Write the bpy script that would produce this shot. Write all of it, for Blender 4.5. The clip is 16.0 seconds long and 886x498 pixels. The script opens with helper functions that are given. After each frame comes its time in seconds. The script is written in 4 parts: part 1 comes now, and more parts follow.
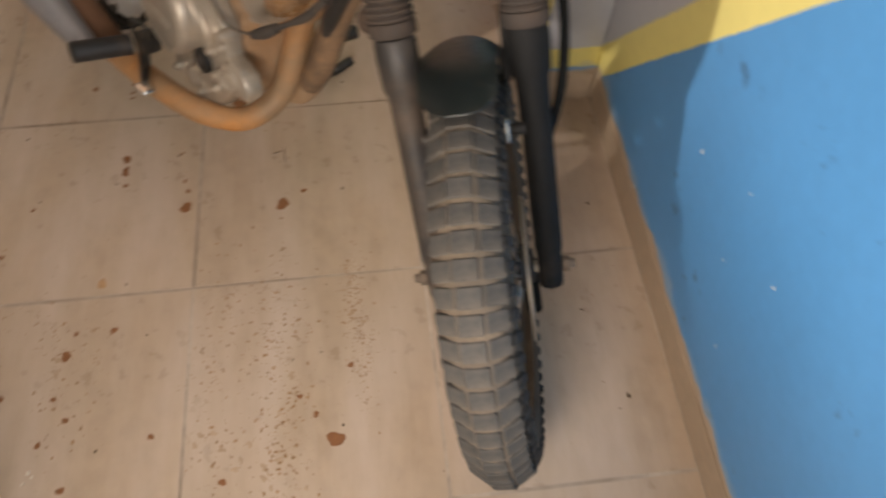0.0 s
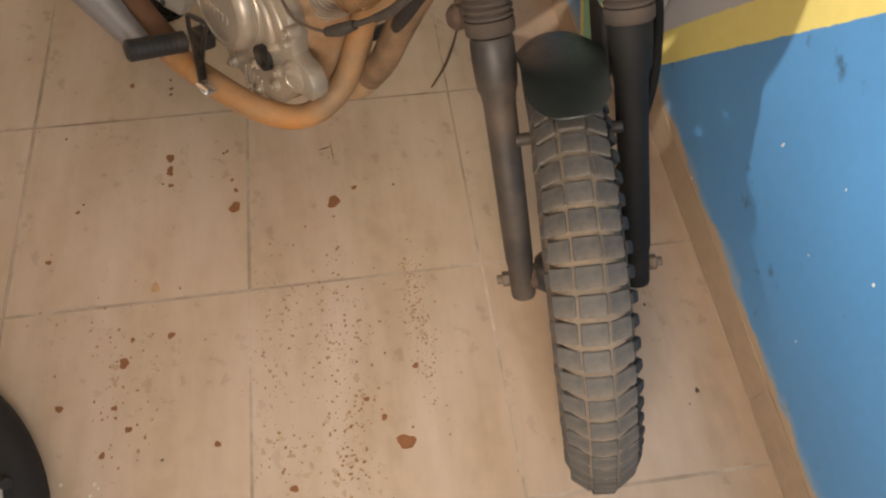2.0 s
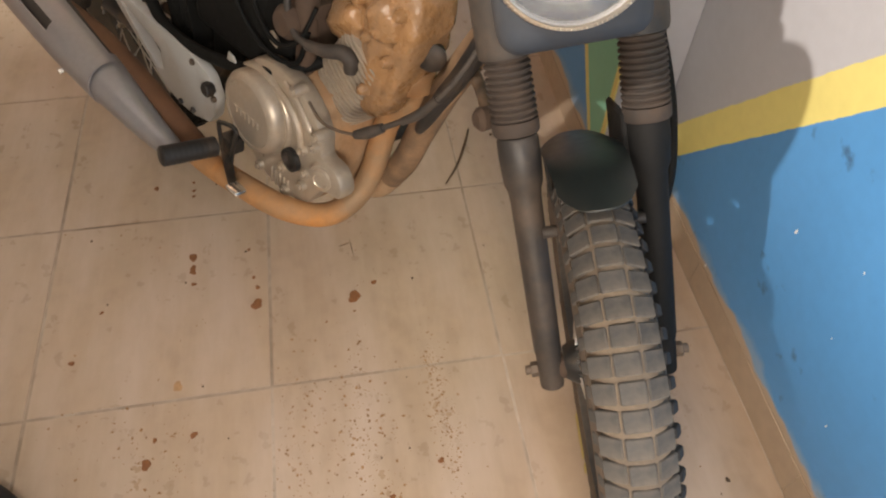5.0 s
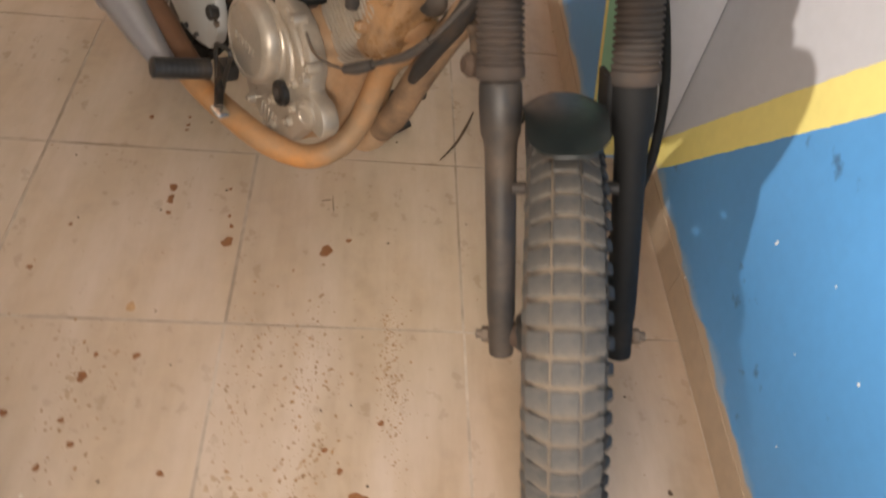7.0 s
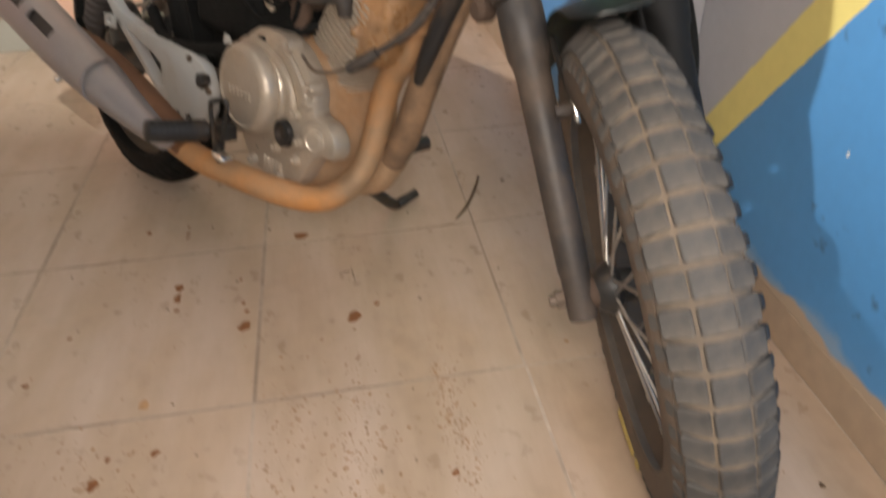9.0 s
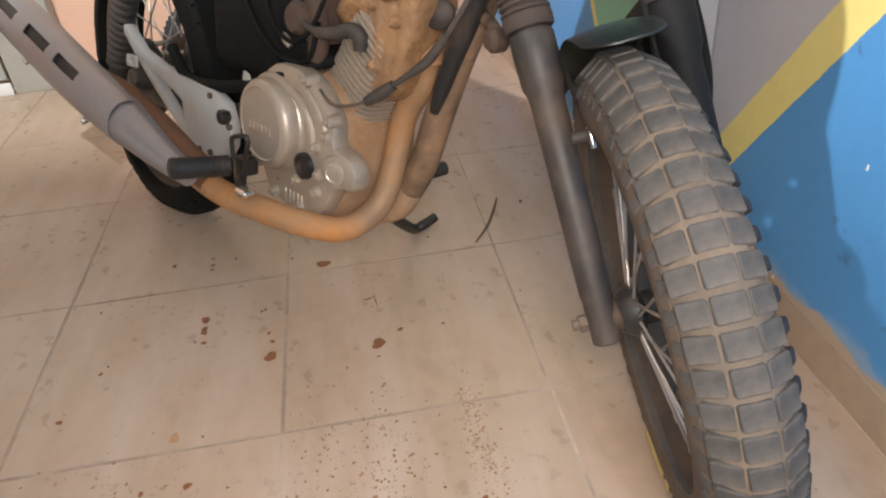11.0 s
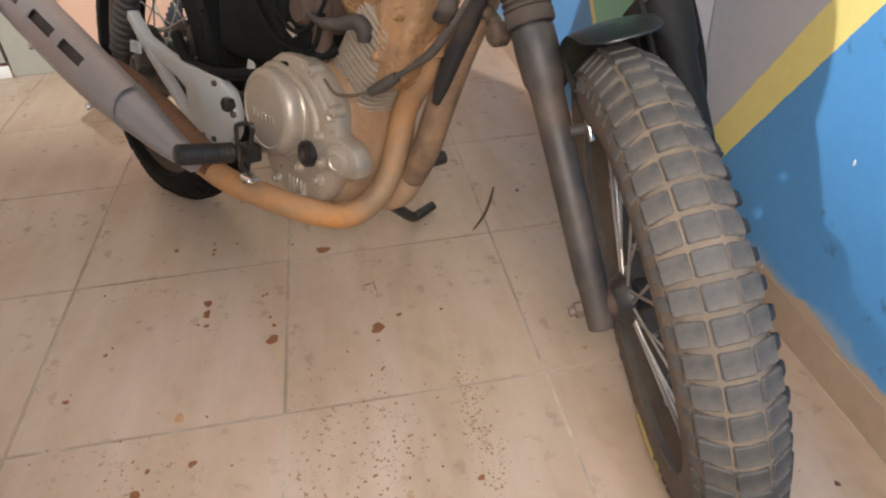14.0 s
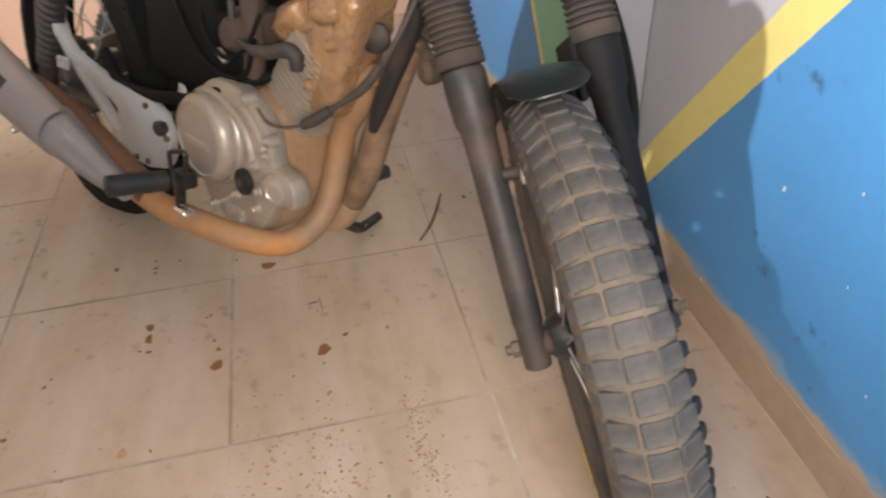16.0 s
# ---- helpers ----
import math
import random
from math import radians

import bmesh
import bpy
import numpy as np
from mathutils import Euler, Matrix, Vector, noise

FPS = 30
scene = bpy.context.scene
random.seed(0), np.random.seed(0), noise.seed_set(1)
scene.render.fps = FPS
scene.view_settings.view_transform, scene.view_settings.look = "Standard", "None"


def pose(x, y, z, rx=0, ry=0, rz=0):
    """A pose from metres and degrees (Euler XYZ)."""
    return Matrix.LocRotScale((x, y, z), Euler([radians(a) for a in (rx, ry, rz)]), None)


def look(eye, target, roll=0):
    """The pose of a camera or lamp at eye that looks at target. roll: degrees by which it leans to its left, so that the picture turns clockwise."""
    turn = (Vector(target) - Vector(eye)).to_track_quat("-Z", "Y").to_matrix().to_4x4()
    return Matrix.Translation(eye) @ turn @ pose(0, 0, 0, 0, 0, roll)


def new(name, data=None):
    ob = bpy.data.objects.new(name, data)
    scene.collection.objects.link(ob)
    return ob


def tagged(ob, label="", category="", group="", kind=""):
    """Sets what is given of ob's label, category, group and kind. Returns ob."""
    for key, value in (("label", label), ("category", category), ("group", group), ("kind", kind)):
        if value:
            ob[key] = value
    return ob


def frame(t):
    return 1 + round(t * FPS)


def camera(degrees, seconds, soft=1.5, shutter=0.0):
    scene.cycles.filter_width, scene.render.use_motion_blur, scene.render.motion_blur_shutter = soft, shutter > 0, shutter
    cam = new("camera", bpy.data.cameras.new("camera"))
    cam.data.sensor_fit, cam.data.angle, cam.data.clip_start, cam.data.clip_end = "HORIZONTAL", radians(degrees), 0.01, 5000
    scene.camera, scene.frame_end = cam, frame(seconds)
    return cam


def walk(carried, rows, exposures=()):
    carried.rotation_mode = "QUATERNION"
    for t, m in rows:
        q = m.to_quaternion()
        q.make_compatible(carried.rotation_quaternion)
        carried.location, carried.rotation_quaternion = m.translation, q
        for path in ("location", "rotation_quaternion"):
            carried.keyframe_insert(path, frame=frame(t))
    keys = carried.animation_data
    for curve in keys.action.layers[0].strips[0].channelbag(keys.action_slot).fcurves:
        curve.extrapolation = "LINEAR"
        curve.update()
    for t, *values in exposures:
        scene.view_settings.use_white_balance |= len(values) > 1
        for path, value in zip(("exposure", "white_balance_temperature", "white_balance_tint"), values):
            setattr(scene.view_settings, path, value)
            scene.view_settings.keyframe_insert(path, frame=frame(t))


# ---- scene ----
cam = camera(63.5, 16.0, soft=2.1, shutter=0.9)
PATH = [
    (0, (0.382, -0.698, 1.251), (0.537, 0.312, -0.468), 2.3),
    (0.5, (0.312, -0.681, 1.252), (0.418, 0.337, -0.466), 4.5),
    (1, (0.271, -0.657, 1.25), (0.381, 0.344, -0.477), 4.6),
    (1.5, (0.251, -0.647, 1.244), (0.383, 0.341, -0.49), 3.4),
    (2, (0.244, -0.646, 1.241), (0.435, 0.32, -0.5), 3.4),
    (2.5, (0.233, -0.662, 1.241), (0.433, 0.293, -0.504), 2.7),
    (3, (0.216, -0.661, 1.249), (0.417, 0.266, -0.511), 2.8),
    (3.5, (0.206, -0.659, 1.251), (0.438, 0.394, -0.434), 3.1),
    (3.7, (0.207, -0.649, 1.258), (0.43, 0.502, -0.363), 2.0),
    (5.8, (0.193, -0.654, 1.257), (0.422, 0.528, -0.34), 1.9),
    (6, (0.199, -0.65, 1.251), (0.42, 0.511, -0.362), 1.6),
    (6.5, (0.213, -0.647, 1.224), (0.433, 0.492, -0.405), 2.7),
    (7, (0.261, -0.727, 1.174), (0.465, 0.508, -0.386), 10.2),
    (7.5, (0.292, -0.825, 1.007), (0.424, 0.506, -0.48), 7.9),
    (8, (0.251, -0.851, 0.813), (0.434, 0.559, -0.594), 2.8),
    (8.5, (0.214, -0.847, 0.83), (0.437, 0.671, -0.454), -0.5),
    (9, (0.194, -0.84, 0.863), (0.428, 0.773, -0.296), -1.9),
    (9.2, (0.19, -0.852, 0.887), (0.408, 0.779, -0.25), -2.6),
    (11.3, (0.194, -0.832, 0.881), (0.387, 0.815, -0.238), -5.1),
    (11.5, (0.198, -0.827, 0.882), (0.397, 0.814, -0.244), -5.2),
    (12, (0.2, -0.827, 0.882), (0.425, 0.806, -0.251), -4.6),
    (12.5, (0.197, -0.827, 0.874), (0.432, 0.804, -0.259), -3.7),
    (13, (0.193, -0.836, 0.891), (0.428, 0.791, -0.248), -3.6),
    (13.5, (0.185, -0.852, 0.899), (0.423, 0.771, -0.245), -3.3),
    (14, (0.178, -0.863, 0.9), (0.38, 0.762, -0.249), -3.9),
    (14.5, (0.178, -0.862, 0.901), (0.366, 0.761, -0.252), -4.3),
    (15, (0.186, -0.848, 0.91), (0.38, 0.764, -0.257), -4.3),
    (15.5, (0.203, -0.836, 0.953), (0.433, 0.757, -0.234), -3.6),
    (16, (0.226, -0.811, 0.973), (0.519, 0.743, -0.252), -3.2),
]
walk(cam, [(t, look(eye, target, roll)) for t, eye, target, roll in PATH],
     [(0, -0.28, 7150, 14), (0.5, -0.15, 7450, 14), (1.0, -0.14, 7600, 15), (3.0, -0.14, 7500, 15), (3.6, -0.16, 7400, 15), (5.8, 0.03, 7250, 14), (7.6, 0.05, 7050, 14), (8.4, -0.14, 6950, 14), (9.2, -0.04, 6850, 14), (11.5, 0.16, 6350, 14), (13.0, 0.14, 6420, 14), (14.5, 0.11, 6420, 14), (16, 0.14, 6500, 14)])

# ---------- light ----------
world = bpy.data.worlds.new("world")
scene.world = world
world.use_nodes = True
world.node_tree.nodes["Background"].inputs[0].default_value = (0.9, 0.95, 1.0, 1)
world.node_tree.nodes["Background"].inputs[1].default_value = 0.05


# unseen doorway behind the camera, added for a weak front fill light
DOOR_X, DOOR_H, DOOR_Y = (0.05, 0.85), 2.05, -2.60
front_fill_data = bpy.data.lights.new("front_fill_light", "AREA")
front_fill_data.shape, front_fill_data.size, front_fill_data.size_y = "RECTANGLE", DOOR_X[1] - DOOR_X[0], 1.5
front_fill_data.energy, front_fill_data.color = 10, (1.0, 0.92, 0.82)
front_fill = new("front_fill_light", front_fill_data)
front_fill.matrix_world = look((sum(DOOR_X) / 2, DOOR_Y - 0.02, 1.1), (sum(DOOR_X) / 2, 0.0, 1.0))
# unseen fill disk fixed near the camera path, in place of a camera-held light
camera_fill_data = bpy.data.lights.new("camera_fill_light", "AREA")
camera_fill_data.shape, camera_fill_data.size, camera_fill_data.spread = "DISK", 0.28, radians(115)
camera_fill_data.energy, camera_fill_data.color = 4.7, (1.0, 0.94, 0.87)
camera_fill_light = new("camera_fill_light", camera_fill_data)
camera_fill_light.matrix_world = look((0.22, -0.90, 0.96), (0.42, 0.1, 0.0))
# a bulb placed from the shadow edges, over an unseen bowl added to shape its light: it lights the ceiling and the walls
# and leaves the floor below it in the bowl's shade
BULB = (-1.0, -0.4, 2.3)
bulb_data = bpy.data.lights.new("bulb_light", "POINT")
bulb_data.energy, bulb_data.color, bulb_data.shadow_soft_size = 275, (1.0, 0.97, 0.93), 0.025
bulb_light = new("bulb_light", bulb_data)
bulb_light.matrix_world = pose(*BULB)


# ---------- materials ----------
def material(name, base, rough=0.6, metal=0.0, vary=0.15, scale=8.0, fine=60.0, bump=0.1, dust=None, dust_amount=0.0,
             dust_scale=6.0, island=0.0, spec=0.5, top_dust=0.0, speck=0.0):
    """Base colour broken up at two scales, with dust or mud in patches, and fine relief."""
    m = bpy.data.materials.new(name)
    m.use_nodes = True
    nt = m.node_tree
    n, l = nt.nodes, nt.links
    b = n["Principled BSDF"]
    tc = n.new("ShaderNodeTexCoord")
    src = tc.outputs["Object"]

    def noise_node(s, detail=4.0, rough_=0.55):
        k = n.new("ShaderNodeTexNoise")
        k.inputs["Scale"].default_value, k.inputs["Detail"].default_value, k.inputs["Roughness"].default_value = s, detail, rough_
        l.new(src, k.inputs["Vector"])
        return k.outputs["Fac"]

    def math_node(op, a, c, clamp=False):
        k = n.new("ShaderNodeMath")
        k.operation, k.use_clamp = op, clamp
        for i, v in enumerate((a, c)):
            if isinstance(v, (int, float)):
                k.inputs[i].default_value = v
            else:
                l.new(v, k.inputs[i])
        return k.outputs[0]

    big, small = noise_node(scale), noise_node(fine, 3.0)
    f = math_node("ADD", math_node("MULTIPLY", math_node("SUBTRACT", big, 0.5), 2.4 * vary),
                  math_node("MULTIPLY", math_node("SUBTRACT", small, 0.5), 1.4 * vary))
    if island:
        oi = n.new("ShaderNodeObjectInfo")
        f = math_node("ADD", f, math_node("MULTIPLY", math_node("SUBTRACT", oi.outputs["Random"], 0.5), island))
    if speck:
        geo = n.new("ShaderNodeNewGeometry")
        f = math_node("ADD", f, math_node("MULTIPLY", math_node("SUBTRACT", geo.outputs["Random Per Island"], 0.5), speck))
    hsv = n.new("ShaderNodeHueSaturation")
    hsv.inputs["Color"].default_value = (*base, 1)
    l.new(math_node("ADD", f, 1.0), hsv.inputs["Value"])
    colour = hsv.outputs["Color"]
    rough_out = math_node("ADD", math_node("MULTIPLY", math_node("SUBTRACT", small, 0.5), 0.25), rough, True)
    metal_out = metal
    if dust:
        d = noise_node(dust_scale, 6.0, 0.62)
        k = math_node("ADD", math_node("MULTIPLY", math_node("SUBTRACT", d, 0.5), 2.6), dust_amount)
        if top_dust:
            g = n.new("ShaderNodeNewGeometry")
            sx = n.new("ShaderNodeSeparateXYZ")
            l.new(g.outputs["Normal"], sx.inputs[0])
            k = math_node("ADD", k, math_node("MULTIPLY", sx.outputs[2], top_dust))
        k = math_node("MULTIPLY", k, 1.0, True)
        mix = n.new("ShaderNodeMix")
        mix.data_type = "RGBA"
        l.new(k, mix.inputs["Factor"])
        l.new(colour, mix.inputs["A"])
        h2 = n.new("ShaderNodeHueSaturation")
        h2.inputs["Color"].default_value = (*dust, 1)
        l.new(math_node("ADD", math_node("MULTIPLY", math_node("SUBTRACT", small, 0.5), 0.6), 1.0), h2.inputs["Value"])
        l.new(h2.outputs["Color"], mix.inputs["B"])
        colour = mix.outputs["Result"]
        rough_out = math_node("ADD", rough_out, math_node("MULTIPLY", k, 0.3), True)
        if metal:
            metal_out = math_node("MULTIPLY", math_node("SUBTRACT", 1.0, k), metal)
    l.new(colour, b.inputs["Base Color"])
    l.new(rough_out, b.inputs["Roughness"])
    if isinstance(metal_out, (int, float)):
        b.inputs["Metallic"].default_value = metal_out
    else:
        l.new(metal_out, b.inputs["Metallic"])
    b.inputs["Specular IOR Level"].default_value = spec
    if bump:
        bn = n.new("ShaderNodeBump")
        bn.inputs["Strength"].default_value, bn.inputs["Distance"].default_value = bump, 0.004
        l.new(math_node("ADD", small, big), bn.inputs["Height"])
        l.new(bn.outputs["Normal"], b.inputs["Normal"])
    return m


MUD = (0.33, 0.175, 0.080)
tile_mat = material("ceramic_tile", (0.455, 0.346, 0.252), 0.30, vary=0.13, scale=3.4, fine=26, bump=0.03,
                    dust=(0.39, 0.285, 0.195), dust_amount=0.08, dust_scale=4.0, island=0.05)


def add_streaks(m, film, amount, stretch):
    """Mixes pale streaks from stretched noise into the colour."""
    nt = m.node_tree
    n, l = nt.nodes, nt.links
    b = n["Principled BSDF"]
    old = b.inputs["Base Color"].links[0].from_socket
    tc = n.new("ShaderNodeTexCoord")
    geo = n.new("ShaderNodeNewGeometry")
    mp = n.new("ShaderNodeMapping")
    mp.inputs["Scale"].default_value = stretch
    l.new(geo.outputs["Position"], mp.inputs["Vector"])
    k = n.new("ShaderNodeTexNoise")
    k.inputs["Scale"].default_value, k.inputs["Detail"].default_value, k.inputs["Roughness"].default_value = 1.0, 5.0, 0.6
    l.new(mp.outputs["Vector"], k.inputs["Vector"])
    r = n.new("ShaderNodeMapRange")
    r.inputs["From Min"].default_value, r.inputs["From Max"].default_value, r.inputs["To Max"].default_value = 0.42, 0.72, amount
    l.new(k.outputs["Fac"], r.inputs["Value"])
    mix = n.new("ShaderNodeMix")
    mix.data_type = "RGBA"
    l.new(r.outputs["Result"], mix.inputs["Factor"])
    l.new(old, mix.inputs["A"])
    mix.inputs["B"].default_value = (*film, 1)
    l.new(mix.outputs["Result"], b.inputs["Base Color"])


add_streaks(tile_mat, (0.60, 0.49, 0.41), 0.70, (9.0, 2.0, 1.0))
skirt_mat = material("skirting_tile", (0.43, 0.335, 0.245), 0.5, vary=0.15, scale=5, fine=40, bump=0.05,
                     dust=(0.46, 0.35, 0.25), dust_amount=0.2, dust_scale=7)
grout_mat = material("dirty_grout", (0.25, 0.18, 0.125), 0.9, vary=0.45, scale=5, fine=45, bump=0.3,
                     dust=(0.60, 0.52, 0.44), dust_amount=0.40, dust_scale=3.2)
# pale colour that paints the light caught by the tiles' rounded edges
edge_mat = material("lit_tile_edge", (0.74, 0.66, 0.58), 0.40, vary=0.30, scale=6, fine=60, bump=0.05,
                    dust=(0.42, 0.32, 0.23), dust_amount=0.12, dust_scale=2.2)
plaster_mat = material("pale_plaster", (0.52, 0.505, 0.475), 0.8, vary=0.08, scale=2, fine=40, bump=0.1)
salmon_mat = material("salmon_plaster", (0.72, 0.46, 0.34), 0.8, vary=0.08, scale=2, fine=40, bump=0.1)
ceiling_mat = material("grey_ceiling_plaster", (0.165, 0.159, 0.150), 0.85, vary=0.05, scale=1.5, fine=30, bump=0.05)
rubber_mat = material("tyre_tread_rubber", (0.048, 0.047, 0.046), 0.80, vary=0.28, scale=30, fine=140, bump=0.2,
                      dust=(0.125, 0.106, 0.086), dust_amount=0.31, dust_scale=22, island=0.3)
carcass_mat = material("muddy_tyre_carcass", (0.112, 0.089, 0.068), 0.9, vary=0.3, scale=20, fine=120, bump=0.3,
                       dust=(0.185, 0.142, 0.102), dust_amount=0.30, dust_scale=12)
sidewall_mat = material("dark_tyre_rubber", (0.078, 0.060, 0.046), 0.85, vary=0.3, scale=12, fine=90, bump=0.2,
                        dust=(0.14, 0.10, 0.07), dust_amount=0.35, dust_scale=9)
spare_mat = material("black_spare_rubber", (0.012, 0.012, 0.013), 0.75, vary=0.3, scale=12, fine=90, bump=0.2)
rim_mat = material("mud_brown_rim", (0.085, 0.064, 0.048), 0.75, 0.1, vary=0.3, scale=15, fine=80, bump=0.15,
                   dust=(0.14, 0.097, 0.065), dust_amount=0.25, dust_scale=10)
spoke_mat = material("dulled_spoke_steel", (0.55, 0.51, 0.46), 0.38, 0.9, vary=0.2, scale=30, fine=120, bump=0.05,
                     dust=(0.20, 0.14, 0.10), dust_amount=0.05, dust_scale=14)
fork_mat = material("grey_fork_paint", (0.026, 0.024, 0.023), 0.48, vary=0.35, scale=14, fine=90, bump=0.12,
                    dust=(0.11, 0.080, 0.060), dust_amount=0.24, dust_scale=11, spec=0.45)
# much darker tone, for one of the two fork legs and a hidden plate
fork_dark_mat = material("dark_fork_tone", (0.008, 0.008, 0.008), 0.72, vary=0.3, scale=14, fine=90, bump=0.08,
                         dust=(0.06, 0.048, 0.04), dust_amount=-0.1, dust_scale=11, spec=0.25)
core_mat = material("dark_silencer_core", (0.06, 0.05, 0.045), 0.7, 0.2, vary=0.3, scale=20, fine=90, bump=0.1)
muddy_tube_mat = material("mud_rubbed_frame_tube", (0.022, 0.02, 0.018), 0.5, vary=0.3, scale=15, fine=80, bump=0.2,
                          dust=(0.27, 0.165, 0.095), dust_amount=0.60, dust_scale=13)
boot_mat = material("dusty_rubber_boot", (0.035, 0.028, 0.024), 0.75, vary=0.25, scale=20, fine=100, bump=0.15,
                    dust=(0.088, 0.058, 0.041), dust_amount=0.28, dust_scale=16)
fender_mat = material("black_fender_plastic", (0.005, 0.009, 0.009), 0.42, vary=0.2, scale=12, fine=60, bump=0.02,
                      dust=(0.075, 0.055, 0.038), dust_amount=0.02, dust_scale=7)
black_mat = material("black_plastic", (0.016, 0.016, 0.017), 0.5, vary=0.3, scale=12, fine=70, bump=0.1,
                     dust=(0.13, 0.08, 0.045), dust_amount=-0.05, dust_scale=9)
black_metal_mat = material("black_painted_steel", (0.02, 0.019, 0.018), 0.45, vary=0.3, scale=15, fine=80, bump=0.12,
                           dust=(0.26, 0.16, 0.09), dust_amount=0.02, dust_scale=12)
alu_mat = material("dusty_cast_aluminium", (0.46, 0.41, 0.345), 0.32, 0.6, vary=0.15, scale=18, fine=110, bump=0.12,
                   dust=(0.34, 0.25, 0.165), dust_amount=0.25, dust_scale=9)
caked_mud_mat = material("wet_looking_caked_mud", (0.31, 0.170, 0.078), 0.24, 0.0, vary=0.3, scale=16, fine=70, bump=0.9,
                         dust=(0.20, 0.135, 0.088), dust_amount=0.1, dust_scale=14, spec=0.7)
dusty_black_mat = material("dusty_black_rubber", (0.03, 0.028, 0.027), 0.6, vary=0.3, scale=18, fine=80, bump=0.1,
                           dust=(0.12, 0.085, 0.06), dust_amount=0.25, dust_scale=10)
mud_alu_mat = material("mud_coated_aluminium", (0.45, 0.33, 0.22), 0.55, 0.3, vary=0.2, scale=16, fine=90, bump=0.35,
                       dust=MUD, dust_amount=0.72, dust_scale=7)
pipe_mat = material("mud_baked_exhaust", (0.33, 0.215, 0.125), 0.62, 0.2, vary=0.22, scale=14, fine=80, bump=0.2,
                    dust=(0.50, 0.20, 0.045), dust_amount=0.34, dust_scale=7)
brown_pipe_mat = material("rusty_brown_exhaust", (0.15, 0.07, 0.035), 0.75, 0.1, vary=0.3, scale=14, fine=80, bump=0.2)
muffler_mat = material("grey_muffler_shield", (0.33, 0.32, 0.335), 0.40, 0.65, vary=0.12, scale=10, fine=90, bump=0.06,
                       dust=(0.26, 0.22, 0.19), dust_amount=0.12, dust_scale=5)
bracket_mat = material("light_grey_bracket_paint", (0.46, 0.47, 0.46), 0.42, 0.1, vary=0.08, scale=9, fine=80, bump=0.05,
                       dust=(0.36, 0.26, 0.18), dust_amount=-0.12, dust_scale=8)
chrome_mat = material("bright_steel", (0.72, 0.70, 0.66), 0.22, 1.0, vary=0.1, scale=30, fine=120, bump=0.03,
                      dust=(0.35, 0.24, 0.16), dust_amount=-0.1, dust_scale=25)
# near-white and half diffuse: the headlamp's bright reflection put into the colour
bowl_mat = material("whitened_lamp_bowl", (0.92, 0.92, 0.92), 0.35, 0.55, vary=0.04, scale=30, fine=120, bump=0.02)
nut_mat = material("dull_steel", (0.50, 0.44, 0.36), 0.45, 0.8, vary=0.2, scale=40, fine=160, bump=0.1,
                   dust=(0.34, 0.22, 0.13), dust_amount=0.1, dust_scale=30)
dull_nut_mat = material("muddy_steel_nut", (0.13, 0.10, 0.078), 0.65, 0.25, vary=0.25, scale=40, fine=160, bump=0.1,
                        dust=(0.16, 0.105, 0.066), dust_amount=0.25, dust_scale=30)
# one near-black for several parts, also for the shade in the door gap
deep_black_mat = material("near_black_matt", (0.0065, 0.0068, 0.0065), 0.7, vary=0.3, scale=12, fine=70, bump=0.05, spec=0.16)
hub_mat = material("muddy_brown_hub", (0.075, 0.047, 0.032), 0.85, 0.0, vary=0.3, scale=20, fine=80, bump=0.2)
drop_mat = material("dried_mud_drop", (0.235, 0.098, 0.038), 0.8, vary=0.35, scale=60, fine=200, bump=0.3)
spatter_mat = material("dried_mud_spatter", (0.29, 0.16, 0.072), 0.8, vary=0.3, scale=60, fine=200, bump=0.2, speck=0.45)
halo_mat = material("faint_tan_stain", (0.42, 0.30, 0.20), 0.5, vary=0.2, scale=60, fine=200, bump=0.05, speck=0.12)
pale_drop_mat = material("faint_mud_stain", (0.44, 0.27, 0.14), 0.7, vary=0.3, scale=60, fine=200, bump=0.1)
grit_mat = material("dark_grit", (0.10, 0.065, 0.04), 0.9, vary=0.4, scale=80, fine=200, bump=0.3)
flake_mat = material("white_paint_chip", (0.75, 0.76, 0.76), 0.7, vary=0.05, scale=40, fine=100)
crumb_mat = material("pale_crumb", (0.66, 0.60, 0.50), 0.6, vary=0.15, scale=60, fine=200, bump=0.1)
twig_mat = material("dry_twig", (0.11, 0.07, 0.04), 0.85, vary=0.4, scale=40, fine=150, bump=0.4)
yellow_mark_mat = material("yellow_sidewall_mark", (0.46, 0.36, 0.12), 0.6, vary=0.2, scale=40, fine=100)
door_mat = material("olive_grey_painted_door", (0.42, 0.42, 0.37), 0.6, vary=0.1, scale=3, fine=50, bump=0.05)
cowl_mat = material("blue_grey_cowl_plastic", (0.045, 0.053, 0.066), 0.6, vary=0.25, scale=9, fine=60, bump=0.02,
                    dust=(0.10, 0.09, 0.08), dust_amount=0.0, dust_scale=7, spec=0.3)
tank_mat = material("dark_blue_tank_paint", (0.03, 0.05, 0.12), 0.25, vary=0.1, scale=6, fine=50, bump=0.0)
seat_mat = material("black_seat_vinyl", (0.02, 0.02, 0.02), 0.6, vary=0.2, scale=10, fine=120, bump=0.15)
lamp_metal_mat = material("white_lamp_housing", (0.8, 0.8, 0.78), 0.4, vary=0.03, scale=10, fine=60)

glass_mat = bpy.data.materials.new("headlamp_glass")
glass_mat.use_nodes = True
g_b = glass_mat.node_tree.nodes["Principled BSDF"]
g_b.inputs["Base Color"].default_value = (0.92, 0.94, 0.96, 1)
g_b.inputs["Roughness"].default_value = 0.08
g_b.inputs["Transmission Weight"].default_value = 0.9


